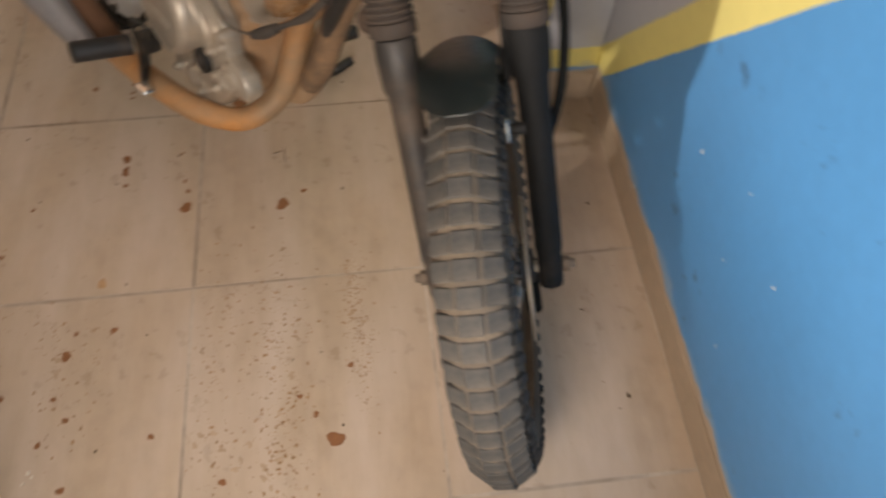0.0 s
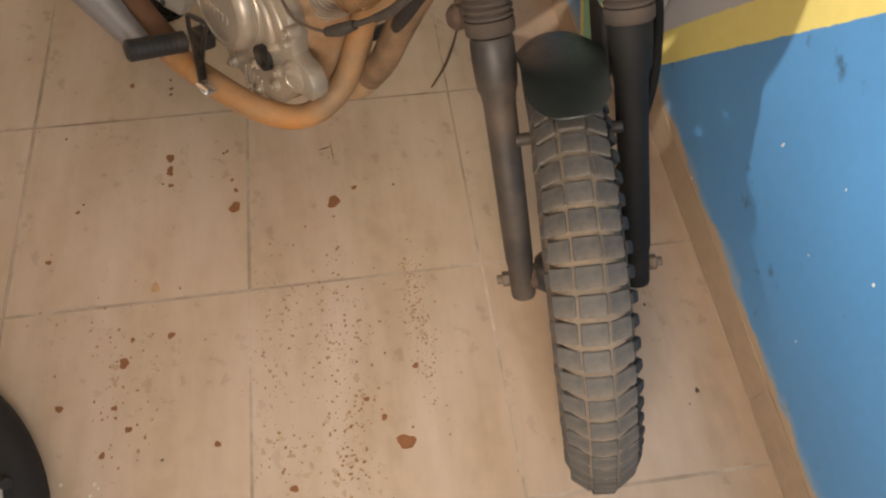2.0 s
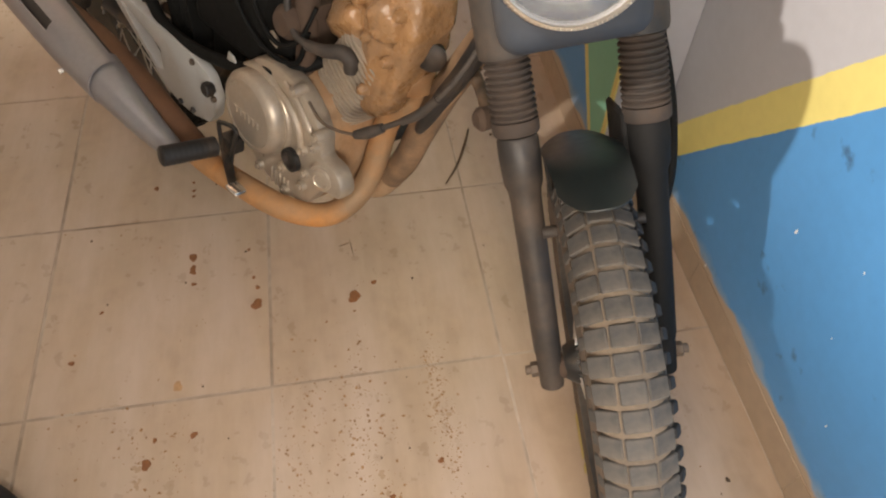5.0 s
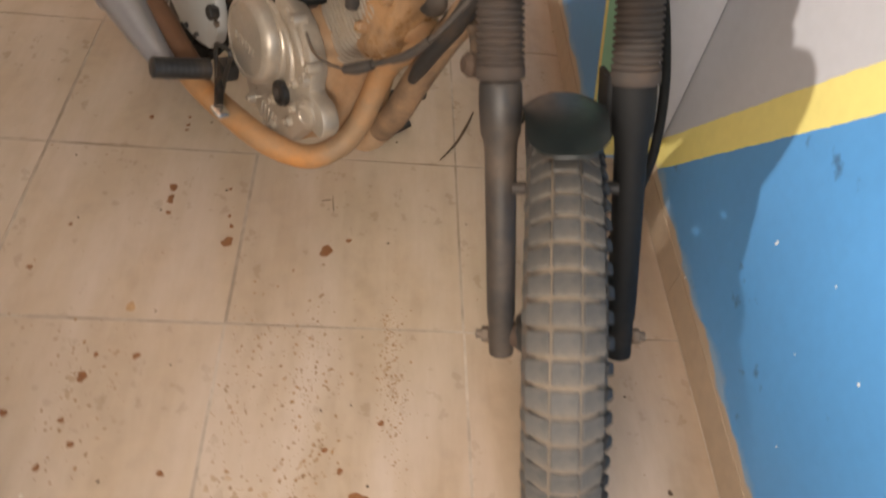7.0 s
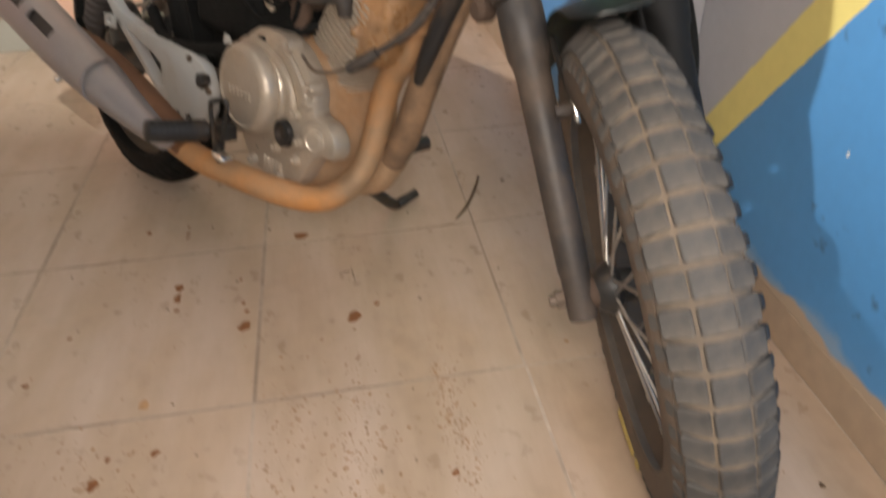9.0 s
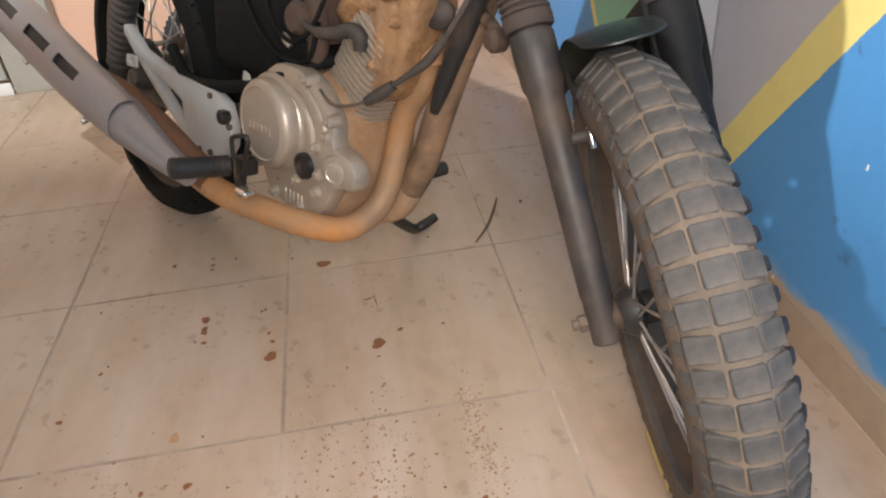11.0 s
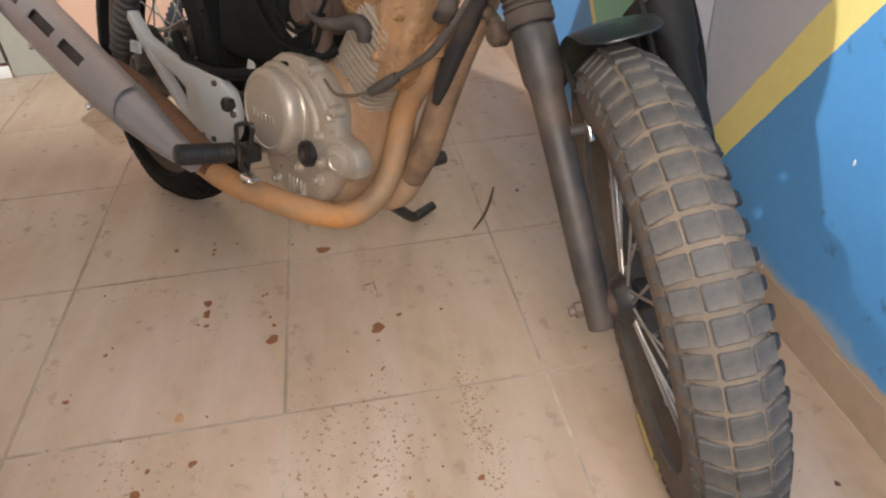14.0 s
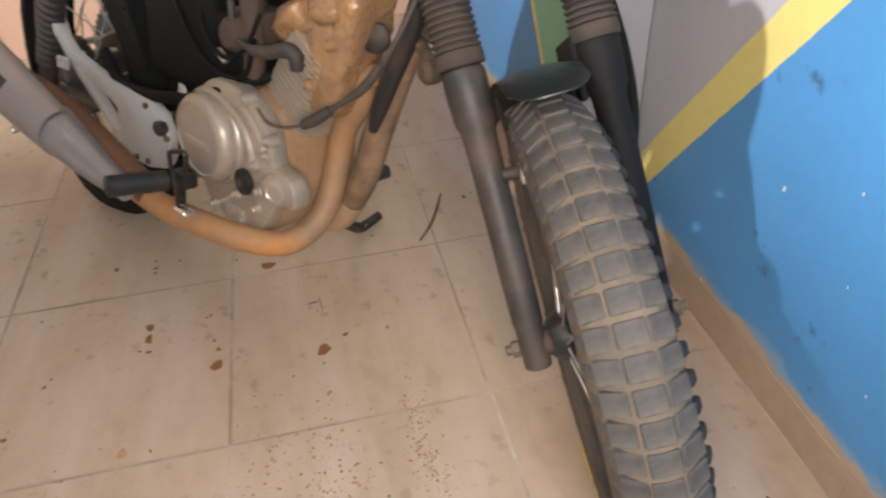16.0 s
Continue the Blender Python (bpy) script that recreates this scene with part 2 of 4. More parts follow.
def painted_wall(name, axis_line, corner=None):
    """Wall paint in fields: axis_line gives, for the coordinate along the wall, slope, offset and band width of a yellow stripe; below
    and above it lie two colours. Brushed edges waver by noise."""
    coord, slope, offset, width, above, below, smear = axis_line
    m = bpy.data.materials.new(name)
    m.use_nodes = True
    nt = m.node_tree
    n, l = nt.nodes, nt.links
    b = n["Principled BSDF"]
    tc = n.new("ShaderNodeTexCoord")
    sep = n.new("ShaderNodeSeparateXYZ")
    l.new(tc.outputs["Object"], sep.inputs[0])

    def mth(op, a, c, clamp=False):
        k = n.new("ShaderNodeMath")
        k.operation, k.use_clamp = op, clamp
        for i, v in enumerate((a, c)):
            if isinstance(v, (int, float)):
                k.inputs[i].default_value = v
            else:
                l.new(v, k.inputs[i])
        return k.outputs[0]

    def nz(s, d=4.0):
        k = n.new("ShaderNodeTexNoise")
        k.inputs["Scale"].default_value, k.inputs["Detail"].default_value = s, d
        l.new(tc.outputs["Object"], k.inputs["Vector"])
        return k.outputs["Fac"]

    along = sep.outputs[coord]
    up = sep.outputs[2]
    waver = mth("ADD", mth("MULTIPLY", mth("SUBTRACT", nz(14), 0.5), 0.010), mth("MULTIPLY", mth("SUBTRACT", nz(60), 0.5), 0.006))
    h = mth("ADD", mth("SUBTRACT", up, mth("ADD", mth("MULTIPLY", along, slope), offset)), waver)

    def mix(f, a, c):
        k = n.new("ShaderNodeMix")
        k.data_type = "RGBA"
        for s, v in (("Factor", f), ("A", a), ("B", c)):
            if isinstance(v, tuple):
                k.inputs[s].default_value = (*v, 1)
            else:
                l.new(v, k.inputs[s])
        return k.outputs["Result"]

    step_low = mth("MULTIPLY", mth("ADD", h, 0.001), 500.0, True)
    step_high = mth("MULTIPLY", mth("SUBTRACT", h, width), 500.0, True)
    colour = mix(step_low, below, (0.80, 0.70, 0.25))
    colour = mix(step_high, colour, above)
    # dark scuffs
    scuff = mth("MULTIPLY", mth("SUBTRACT", nz(13, 6.0), 0.66), 9.0 * smear, True)
    colour = mix(mth("MULTIPLY", scuff, mth("SUBTRACT", 1.0, step_low)), colour, (0.035, 0.07, 0.13))
    hsv = n.new("ShaderNodeHueSaturation")
    l.new(colour, hsv.inputs["Color"])
    l.new(mth("ADD", mth("MULTIPLY", mth("SUBTRACT", nz(3), 0.5), 0.22), mth("ADD", mth("MULTIPLY", mth("SUBTRACT", nz(45), 0.5), 0.12), 1.0)),
          hsv.inputs["Value"])
    # worn, dusty paint just over the skirting, with a ragged edge
    worn = mth("MULTIPLY", mth("SUBTRACT", mth("ADD", 0.098, mth("MULTIPLY", mth("SUBTRACT", nz(9, 6.0), 0.5), 0.07)), up), 120.0, True)
    fringe = mth("MULTIPLY", mth("SUBTRACT", mth("ADD", 0.118, mth("MULTIPLY", mth("SUBTRACT", nz(11, 6.0), 0.5), 0.09)), up), 45.0, True)
    colour = mix(mth("MULTIPLY", fringe, 0.55), hsv.outputs["Color"], (0.36, 0.46, 0.52))
    colour = mix(worn, colour, (0.48, 0.38, 0.28))
    if corner is not None:
        colour = mix(mth("MULTIPLY", mth("SUBTRACT", corner, along), 500.0, True), colour, (0.80, 0.70, 0.25))
    l.new(colour, b.inputs["Base Color"])
    b.inputs["Roughness"].default_value = 0.45
    bn = n.new("ShaderNodeBump")
    bn.inputs["Strength"].default_value, bn.inputs["Distance"].default_value = 0.12, 0.003
    l.new(mth("ADD", nz(22), mth("MULTIPLY", nz(160), 0.4)), bn.inputs["Height"])
    l.new(bn.outputs["Normal"], b.inputs["Normal"])
    return m


BLUE, GREY, GREEN = (0.085, 0.315, 0.66), (0.50, 0.51, 0.55), (0.23, 0.55, 0.39)
wall_paint = painted_wall("blue_yellow_grey_wall_paint", (1, -1.25, 0.572, 0.104, GREY, BLUE, 1.0))
pier_paint = painted_wall("grey_pier_paint", (0, 0.0, 0.103, 0.055, GREY, BLUE, 0.3))
far_paint = painted_wall("green_yellow_blue_wall_paint", (1, 1.31, -0.555, 0.035, GREEN, BLUE, 0.6), 0.432)


# ---------- mesh helpers ----------
def shade(me, angle=40):
    bm = bmesh.new()
    bm.from_mesh(me)
    for f in bm.faces:
        f.smooth = True
    lim = radians(angle)
    for e in bm.edges:
        if len(e.link_faces) == 2 and e.calc_face_angle(0) > lim:
            e.smooth = False
    bm.to_mesh(me)
    bm.free()


def to_mesh(name, bm, mat, m=None, angle=40):
    if m is not None:
        bmesh.ops.transform(bm, matrix=m, verts=bm.verts)
    bmesh.ops.recalc_face_normals(bm, faces=bm.faces)
    me = bpy.data.meshes.new(name)
    bm.to_mesh(me)
    bm.free()
    me.materials.append(mat)
    shade(me, angle)
    return me


def part(name, bm, mat, parent=None, label="", m=None, angle=40):
    """One mesh object; under a thing or part when a parent is given."""
    ob = new(name, to_mesh(name, bm, mat, m, angle))
    if parent is not None:
        ob.parent = parent
    if label:
        tagged(ob, label)
    return ob


def piece(name, me, m, parent):
    ob = new(name, me)
    ob.parent = parent
    ob.matrix_basis = m
    return ob


def thing(name, label, category, group="", kind=""):
    return tagged(new(name), label, category, group, kind)


def box(lo, hi, bevel=0.0, segs=2, bm=None):
    b = bmesh.new()
    bmesh.ops.create_cube(b, size=1)
    lo, hi = Vector(lo), Vector(hi)
    for v in b.verts:
        v.co = Vector([(lo[i] + hi[i]) / 2 + v.co[i] * (hi[i] - lo[i]) for i in range(3)])
    if bevel:
        bmesh.ops.bevel(b, geom=list(b.edges), offset=bevel, segments=segs, affect="EDGES", profile=0.5)
    return join(bm, b)


def join(bm, other, m=None):
    """Adds another bmesh into bm and frees it."""
    if m is not None:
        bmesh.ops.transform(other, matrix=m, verts=other.verts)
    if bm is None:
        return other
    me = bpy.data.meshes.new("tmp")
    other.to_mesh(me)
    other.free()
    bm.from_mesh(me)
    bpy.data.meshes.remove(me)
    return bm


def curve_points(pts, steps):
    """Catmull-Rom through the points (any dimension)."""
    p = [np.array(q, float) for q in pts]
    p = [2 * p[0] - p[1]] + p + [2 * p[-1] - p[-2]]
    out = []
    for i in range(1, len(p) - 2):
        for k in range(steps):
            t = k / steps
            a, b, c, d = p[i - 1:i + 3]
            out.append(0.5 * (2 * b + (c - a) * t + (2 * a - 5 * b + 4 * c - d) * t * t + (3 * b - a - 3 * c + d) * t ** 3))
    out.append(p[-2])
    return out


def tube(pts, radius, segs=14, steps=6, bm=None, flat=1.0, closed_path=False):
    """A round tube through points; radius is a number or one for each point."""
    rr = [radius] * len(pts) if isinstance(radius, (int, float)) else list(radius)
    rows = curve_points([(*p, r) for p, r in zip(pts, rr)], steps)
    b = bmesh.new()
    rings, normal = [], None
    for i, q in enumerate(rows):
        c = Vector(q[:3])
        d = (Vector(rows[min(i + 1, len(rows) - 1)][:3]) - Vector(rows[max(i - 1, 0)][:3])).normalized()
        if normal is None:
            normal = d.orthogonal().normalized()
        normal = (normal - d * normal.dot(d)).normalized()
        side = d.cross(normal)
        rings.append([b.verts.new(c + float(q[3]) * (math.cos(a) * normal + flat * math.sin(a) * side))
                      for a in (2 * math.pi * k / segs for k in range(segs))])
    for r0, r1 in zip(rings, rings[1:]):
        for k in range(segs):
            b.faces.new((r0[k], r0[(k + 1) % segs], r1[(k + 1) % segs], r1[k]))
    b.faces.new(rings[0][::-1])
    b.faces.new(rings[-1])
    return join(bm, b)


def lathe(profile, segs=32, m=None, bm=None, cap=True):
    """Profile of (radius, height) turned round the z axis."""
    b = bmesh.new()
    rings = [[b.verts.new((r * math.cos(a), r * math.sin(a), z)) for a in (2 * math.pi * k / segs for k in range(segs))] for r, z in profile]
    for r0, r1 in zip(rings, rings[1:]):
        for k in range(segs):
            b.faces.new((r0[k], r0[(k + 1) % segs], r1[(k + 1) % segs], r1[k]))
    if cap:
        b.faces.new(rings[0][::-1])
        b.faces.new(rings[-1])
    else:
        for k in range(segs):
            b.faces.new((rings[-1][k], rings[-1][(k + 1) % segs], rings[0][(k + 1) % segs], rings[0][k]))
    return join(bm, b, m)


def along(a, b):
    """A matrix that takes the z axis to the way from a to b, with its origin at a."""
    a, b = Vector(a), Vector(b)
    return Matrix.Translation(a) @ (b - a).to_track_quat("Z", "Y").to_matrix().to_4x4()


def rod(a, b, profile, segs=24, bm=None):
    """A turned piece from a to b; profile of (radius, share of the length)."""
    d = (Vector(b) - Vector(a)).length
    return lathe([(r, s * d) for r, s in profile], segs, along(a, b), bm)


def hexagon(a, b, r, bm=None):
    return rod(a, b, [(r * 0.9, 0), (r, 0.12), (r, 0.88), (r * 0.85, 1)], 6, bm)


def plate(outline, lo, hi, holes=(), bevel=0.003, to3=lambda x, y, z: (x, y, z), bm=None, smooth_steps=1):
    """A plate with the outline in two axes, from lo to hi along the third, with holes through it."""
    if smooth_steps > 1:
        outline = [tuple(q) for q in curve_points(list(outline) + [outline[0]], smooth_steps)][:-1]
    b = bmesh.new()
    loops = [outline, *holes]
    edges = []
    for loop in loops:
        vs = [b.verts.new((x, y, 0)) for x, y in loop]
        edges += [b.edges.new((vs[i], vs[(i + 1) % len(vs)])) for i in range(len(vs))]
    bmesh.ops.triangle_fill(b, use_beauty=True, use_dissolve=False, edges=edges)
    faces = list(b.faces)
    got = bmesh.ops.extrude_face_region(b, geom=faces)
    top = [v for v in got["geom"] if isinstance(v, bmesh.types.BMVert)]
    for v in top:
        v.co.z = 1.0
    for v in b.verts:
        v.co.z = lo + (hi - lo) * v.co.z
    bmesh.ops.recalc_face_normals(b, faces=b.faces)
    bmesh.ops.dissolve_limit(b, angle_limit=radians(1), verts=b.verts, edges=b.edges)
    if bevel:
        sharp = [e for e in b.edges if len(e.link_faces) == 2 and e.calc_face_angle(0) > radians(60)]
        bmesh.ops.bevel(b, geom=sharp, offset=bevel, segments=2, affect="EDGES", profile=0.5)
    for v in b.verts:
        v.co = to3(*v.co)
    return join(bm, b)


def circle(cx, cy, r, k=20):
    return [(cx + r * math.cos(2 * math.pi * i / k), cy + r * math.sin(2 * math.pi * i / k)) for i in range(k)]


def lumpy(bm, amount, scale, cuts=2):
    """Uneven, caked surface: splits the faces and pushes the points out and in."""
    bmesh.ops.triangulate(bm, faces=[f for f in bm.faces if len(f.verts) > 4])
    for _ in range(cuts):
        bmesh.ops.subdivide_edges(bm, edges=[e for e in bm.edges if e.calc_length() > 0.008], cuts=1, use_grid_fill=True, smooth=0.3)
    bm.normal_update()
    for v in bm.verts:
        q = v.co * scale
        v.co += v.normal * amount * (noise.noise(q) + 0.5 * noise.noise(q * 2.3))
    return bm


rng = random.Random(7)

# ---------- room ----------
WX, PX, PY = 0.885, 0.752, 0.41       # right wall, wall behind the pier, pier's face
X0, Y0, Y1, H = -4.4, DOOR_Y, 1.92, 3.1
TILE = 0.45

wall_east = tagged(part("wall_east", box((WX, Y0 - 0.15, 0), (WX + 0.15, PY + 0.15, H)), wall_paint),
                   "painted wall, blue below a yellow slanting stripe and grey above", "wall", kind="structure")
pier = tagged(part("wall_pier", box((PX + 0.003, PY, 0), (WX - 0.002, PY + 0.14, H), 0.004), pier_paint),
              "narrow grey wall face with a yellow band near the floor", "wall", kind="structure")
tagged(part("wall_far_east", box((PX, PY + 0.003, 0), (PX + 0.13, Y1 + 0.15, H)), far_paint),
       "painted wall with green and blue fields and a yellow stripe", "wall", kind="structure")
wall_north = tagged(part("wall_north", box((X0 - 0.15, Y1, 0), (PX - 0.002, Y1 + 0.15, H)), salmon_mat),
                    "salmon plaster wall at the back", "wall", kind="structure")
wall_west = tagged(part("wall_west", box((X0 - 0.15, Y0 - 0.15, 0), (X0, Y1 - 0.002, H)), plaster_mat), "pale plaster wall", "wall", kind="structure")
south = box((X0 + 0.002, Y0 - 0.15, 0), (DOOR_X[0], Y0, H))
south = box((DOOR_X[1], Y0 - 0.15, 0), (WX - 0.002, Y0, H), bm=south)
south = box((DOOR_X[0], Y0 - 0.15, DOOR_H), (DOOR_X[1], Y0, H), bm=south)
wall_south = tagged(part("wall_south", south, plaster_mat), "pale plaster wall with an added opening for the fill light", "wall", kind="structure")
ceiling = tagged(part("ceiling", box((X0 - 0.15, Y0 - 0.15, H + 0.002), (WX + 0.15, Y1 + 0.15, H + 0.1)), ceiling_mat),
                 "grey plaster ceiling", "ceiling", kind="structure")
floor = tagged(part("floor", box((X0 - 0.15, Y0 - 0.15, -0.12), (WX + 0.15, Y1 + 0.15, -0.0014)), grout_mat),
               "beige ceramic tile floor with worn joints and mud spatter", "floor", kind="structure")
# unseen uplighter bowl, added to cut the bulb's light off the floor; hung from the ceiling on three thin cords
pendant = thing("shading_pendant", "unseen white bowl, open side up, added to keep bulb light off the floor", "lamp")
BOWL_R, BOWL_Z = 0.23, BULB[2] - 0.224
at_bulb = Matrix.Translation((BULB[0], BULB[1] - 0.06, 0))   # the bowl is shifted off the bulb so that light reaches the back floor
bowl_prof = [(0.03, BOWL_Z - 0.060), (0.10, BOWL_Z - 0.052), (0.18, BOWL_Z - 0.028), (BOWL_R, BOWL_Z), (BOWL_R - 0.004, BOWL_Z + 0.002), (0.178, BOWL_Z - 0.024), (0.10, BOWL_Z - 0.048), (0.03, BOWL_Z - 0.056)]
part("bowl", lathe(bowl_prof, 48, at_bulb), lamp_metal_mat, pendant)
part("stem", rod((BULB[0], BULB[1], BOWL_Z - 0.056), (BULB[0], BULB[1], BULB[2] - 0.045), [(0.012, 0), (0.008, 0.1), (0.008, 0.8), (0.018, 1)], 12), lamp_metal_mat, pendant)
for k in range(3):
    a = 2 * math.pi * k / 3 + 2.6
    part("cord", rod((BULB[0] + 0.22 * math.cos(a), BULB[1] - 0.06 + 0.22 * math.sin(a), BOWL_Z - 0.004), (BULB[0] + 0.03 * math.cos(a), BULB[1] + 0.03 * math.sin(a), H - 0.02), [(0.0015, 0), (0.0015, 1)], 6), lamp_metal_mat, pendant)
part("ceiling_rose", rod((BULB[0], BULB[1], H - 0.025), (BULB[0], BULB[1], H + 0.001), [(0.012, 0), (0.040, 0.5), (0.045, 1)], 24), lamp_metal_mat, pendant)
# door at the back
door = tagged(part("door_1", box((-1.85, Y1 - 0.05, 0.05), (-1.024, Y1 - 0.012, 2.1), 0.004), door_mat),
              "olive painted door in the back wall", "door", kind="structure")
part("door_frame", box((-1.010, Y1 - 0.06, 0.0), (-0.80, Y1 - 0.003, 2.16), 0.004), door_mat, door)
# black strip stands in for the shade between leaf and post
part("door_gap", box((-1.023, Y1 - 0.02, 0.046), (-1.011, Y1 - 0.003, 2.1)), deep_black_mat, door, "black strip for the shade in the gap beside the door leaf")
# white strip painted in place of the light under the door
part("threshold", box((-1.85, Y1 - 0.07, 0.0), (-1.012, Y1 - 0.062, 0.045), 0.003), lamp_metal_mat, door, "white strip painted for the light under the door")

# ---------- motorcycle ----------
O = Vector((-0.285, 0.86, 0.0))
LEAN = radians(12)
ahead = Vector((0.564, -0.826, 0)).normalized()
left0 = Vector((-ahead.y, ahead.x, 0))
left = math.cos(LEAN) * left0 - math.sin(LEAN) * Vector((0, 0, 1))
upward = math.cos(LEAN) * Vector((0, 0, 1)) + math.sin(LEAN) * left0
# machine axes: x ahead, y to its left, z up along its own plane
BODY = Matrix((ahead, left, upward)).transposed().to_4x4()
BODY.translation = O
# steered axes: x along the axle, y backwards, z up the fork
axle = Vector((0.978, -0.090, 0.185)).normalized()
stem = Vector((-0.102, 0.512, 0.852))
stem = (stem - axle * stem.dot(axle)).normalized()
FRONT = Matrix((axle, stem.cross(axle), stem)).transposed().to_4x4()
FRONT.translation = Vector((0.4648, -0.1894, 0.3017)) + axle * 0.074

bike = thing("motorcycle", "muddy off-road motorcycle on its side stand beside a painted wall", "motorcycle")


def P(name, bm, mat, parent=bike, label="", m=BODY, angle=40):
    return part(name, bm, mat, parent, label, m, angle)


def turn_x(angle):
    return Matrix.Rotation(angle, 4, "X")


AX_X = Matrix.Rotation(math.pi / 2, 4, "Y")      # turns the lathe's z axis to x


def wheel(tag, m, R, width, rim_r, rows, knob_w, spokes, hub_r, with_mark, near_rows, phase=0.0, tread=rubber_mat, base=carcass_mat, wall=sidewall_mat, sweep=118):
    """A spoked wheel with a knobbly tyre, its axle along x at the origin of m."""
    w = width / 2
    prof = []
    for k in range(17):                # round tyre section, from bead to bead
        a = radians(-sweep + 2 * sweep * k / 16)
        prof.append((R - 0.0672 + 0.062 * math.cos(a), w * 0.95 * math.sin(a)))
    inner = [(rim_r + 0.004, w * 0.45), (rim_r + 0.004, -w * 0.45)]
    tyre = part(tag + "_tyre", lathe(prof + inner, 72, m @ AX_X, cap=False), base, bike,
                "knobbly tyre caked with dry mud between its blocks" if with_mark else "black knobbly tyre")
    # dark side walls a hair proud of the carcass
    for s in (-1, 1):
        sw = []
        for k in range(6):
            a = radians(62 + (sweep - 66) * k / 5)
            sw.append((R - 0.0672 + 0.0632 * math.cos(a), s * (w * 0.972) * math.sin(a)))
        back = [(r - 0.002, z * 0.93) for r, z in sw[::-1]]
        part("sidewall", lathe(sw + back, 72, m @ AX_X, cap=False), wall, tyre, "dark tyre side wall")
    # tread blocks: those in near_rows are single pieces, the rest one joined part
    def block(sx, sy, h, taper):
        b = bmesh.new()
        bmesh.ops.create_cube(b, size=1)
        for v in b.verts:
            t = taper if v.co.z > 0 else 1.0
            v.co = Vector((v.co.x * sx * t, v.co.y * sy * t, v.co.z * h))
        upright = [e for e in b.edges if abs(e.verts[0].co.z - e.verts[1].co.z) > 0.5 * h]
        bmesh.ops.bevel(b, geom=upright, offset=0.0020, segments=1, affect="EDGES")
        bmesh.ops.bevel(b, geom=[e for e in b.edges if e.verts[0].co.z > 0 and e.verts[1].co.z > 0], offset=0.0013, segments=1, affect="EDGES")
        return to_mesh(tag + "_block", b, tread, angle=30)

    pitch = 2 * math.pi * R / rows
    centre = block(knob_w, pitch * 0.81, 0.012, 0.985)
    side = block(knob_w * 0.98, pitch * 0.79, 0.012, 0.97)
    shoulder = block(knob_w * 0.60, pitch * 0.56, 0.014, 0.86)
    shaded_shoulder = block(knob_w * 0.60, pitch * 0.50, 0.014, 0.86)          # shoulder turned from the light, its shade put into a black colour
    shaded_shoulder.materials[0] = spare_mat
    rest, pieces = bmesh.new(), 0
    for i in range(rows):
        a = 2 * math.pi * i / rows + phase
        for me, tilt in ((centre, 0.0), (side, -35.5), (side, 35.5), (shoulder, -62), (shaded_shoulder, 62)):
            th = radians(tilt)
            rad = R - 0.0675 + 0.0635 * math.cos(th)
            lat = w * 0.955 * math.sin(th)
            if tilt < -50:            # sunk on this side to fit the camera's view of the outline
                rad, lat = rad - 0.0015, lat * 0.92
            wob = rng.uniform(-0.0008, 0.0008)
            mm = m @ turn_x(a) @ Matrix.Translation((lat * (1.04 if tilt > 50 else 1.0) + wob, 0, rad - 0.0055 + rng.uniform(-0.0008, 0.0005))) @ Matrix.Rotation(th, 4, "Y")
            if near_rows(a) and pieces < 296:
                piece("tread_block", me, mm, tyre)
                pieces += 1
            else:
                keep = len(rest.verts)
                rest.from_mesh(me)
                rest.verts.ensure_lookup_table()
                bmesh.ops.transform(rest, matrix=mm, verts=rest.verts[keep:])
    tagged(part("tread_remainder", rest, tread, tyre, angle=30), kind="stuff")
    # rim
    rw = w * 0.62
    rim = part(tag + "_rim", lathe([(rim_r + 0.012, -rw), (rim_r + 0.012, -rw + 0.004), (rim_r - 0.004, -rw + 0.008), (rim_r - 0.012, 0),
                                    (rim_r - 0.004, rw - 0.008), (rim_r + 0.012, rw - 0.004), (rim_r + 0.012, rw), (rim_r - 0.001, rw - 0.001),
                                    (rim_r - 0.017, 0), (rim_r - 0.001, -rw + 0.001)], 64, m @ AX_X, cap=False), rim_mat, bike, "dark muddy wheel rim")
    hub = part("hub", lathe([(0.018, -0.062), (hub_r * 0.72, -0.06), (hub_r, -0.045), (hub_r, -0.036), (hub_r * 0.62, -0.028), (hub_r * 0.6, 0.028),
                             (hub_r, 0.036), (hub_r, 0.045), (hub_r * 0.7, 0.06), (0.018, 0.062)], 28, m @ AX_X), black_metal_mat, rim, "black wheel hub dulled by mud")
    spoke_me = {}
    for k in range(spokes):
        s = -1 if k % 2 else 1
        a0 = 2 * math.pi * k / spokes
        a1 = a0 + (0.42 if (k // 2) % 2 else -0.42)
        p0 = Vector((s * 0.04, -math.sin(a1) * hub_r * 0.95, math.cos(a1) * hub_r * 0.95))
        p1 = Vector((s * 0.006, -math.sin(a0) * (rim_r - 0.010), math.cos(a0) * (rim_r - 0.010)))
        key = (s, (k // 2) % 2)
        d = (p1 - p0).length
        if key not in spoke_me:
            spoke_me[key] = to_mesh("spoke", lathe([(0.0019, 0), (0.0019, d * 0.9), (0.0032, d * 0.905), (0.0032, d)], 8), spoke_mat)
        piece("spoke", spoke_me[key], m @ along(p0, p1), rim)
    if with_mark:
        b = bmesh.new()
        for a0, a1 in ((math.pi * 0.80, math.pi * 0.90), (math.pi * 0.915, math.pi * 0.935)):
            ring = []
            for k in range(13):
                a = a0 + (a1 - a0) * k / 12
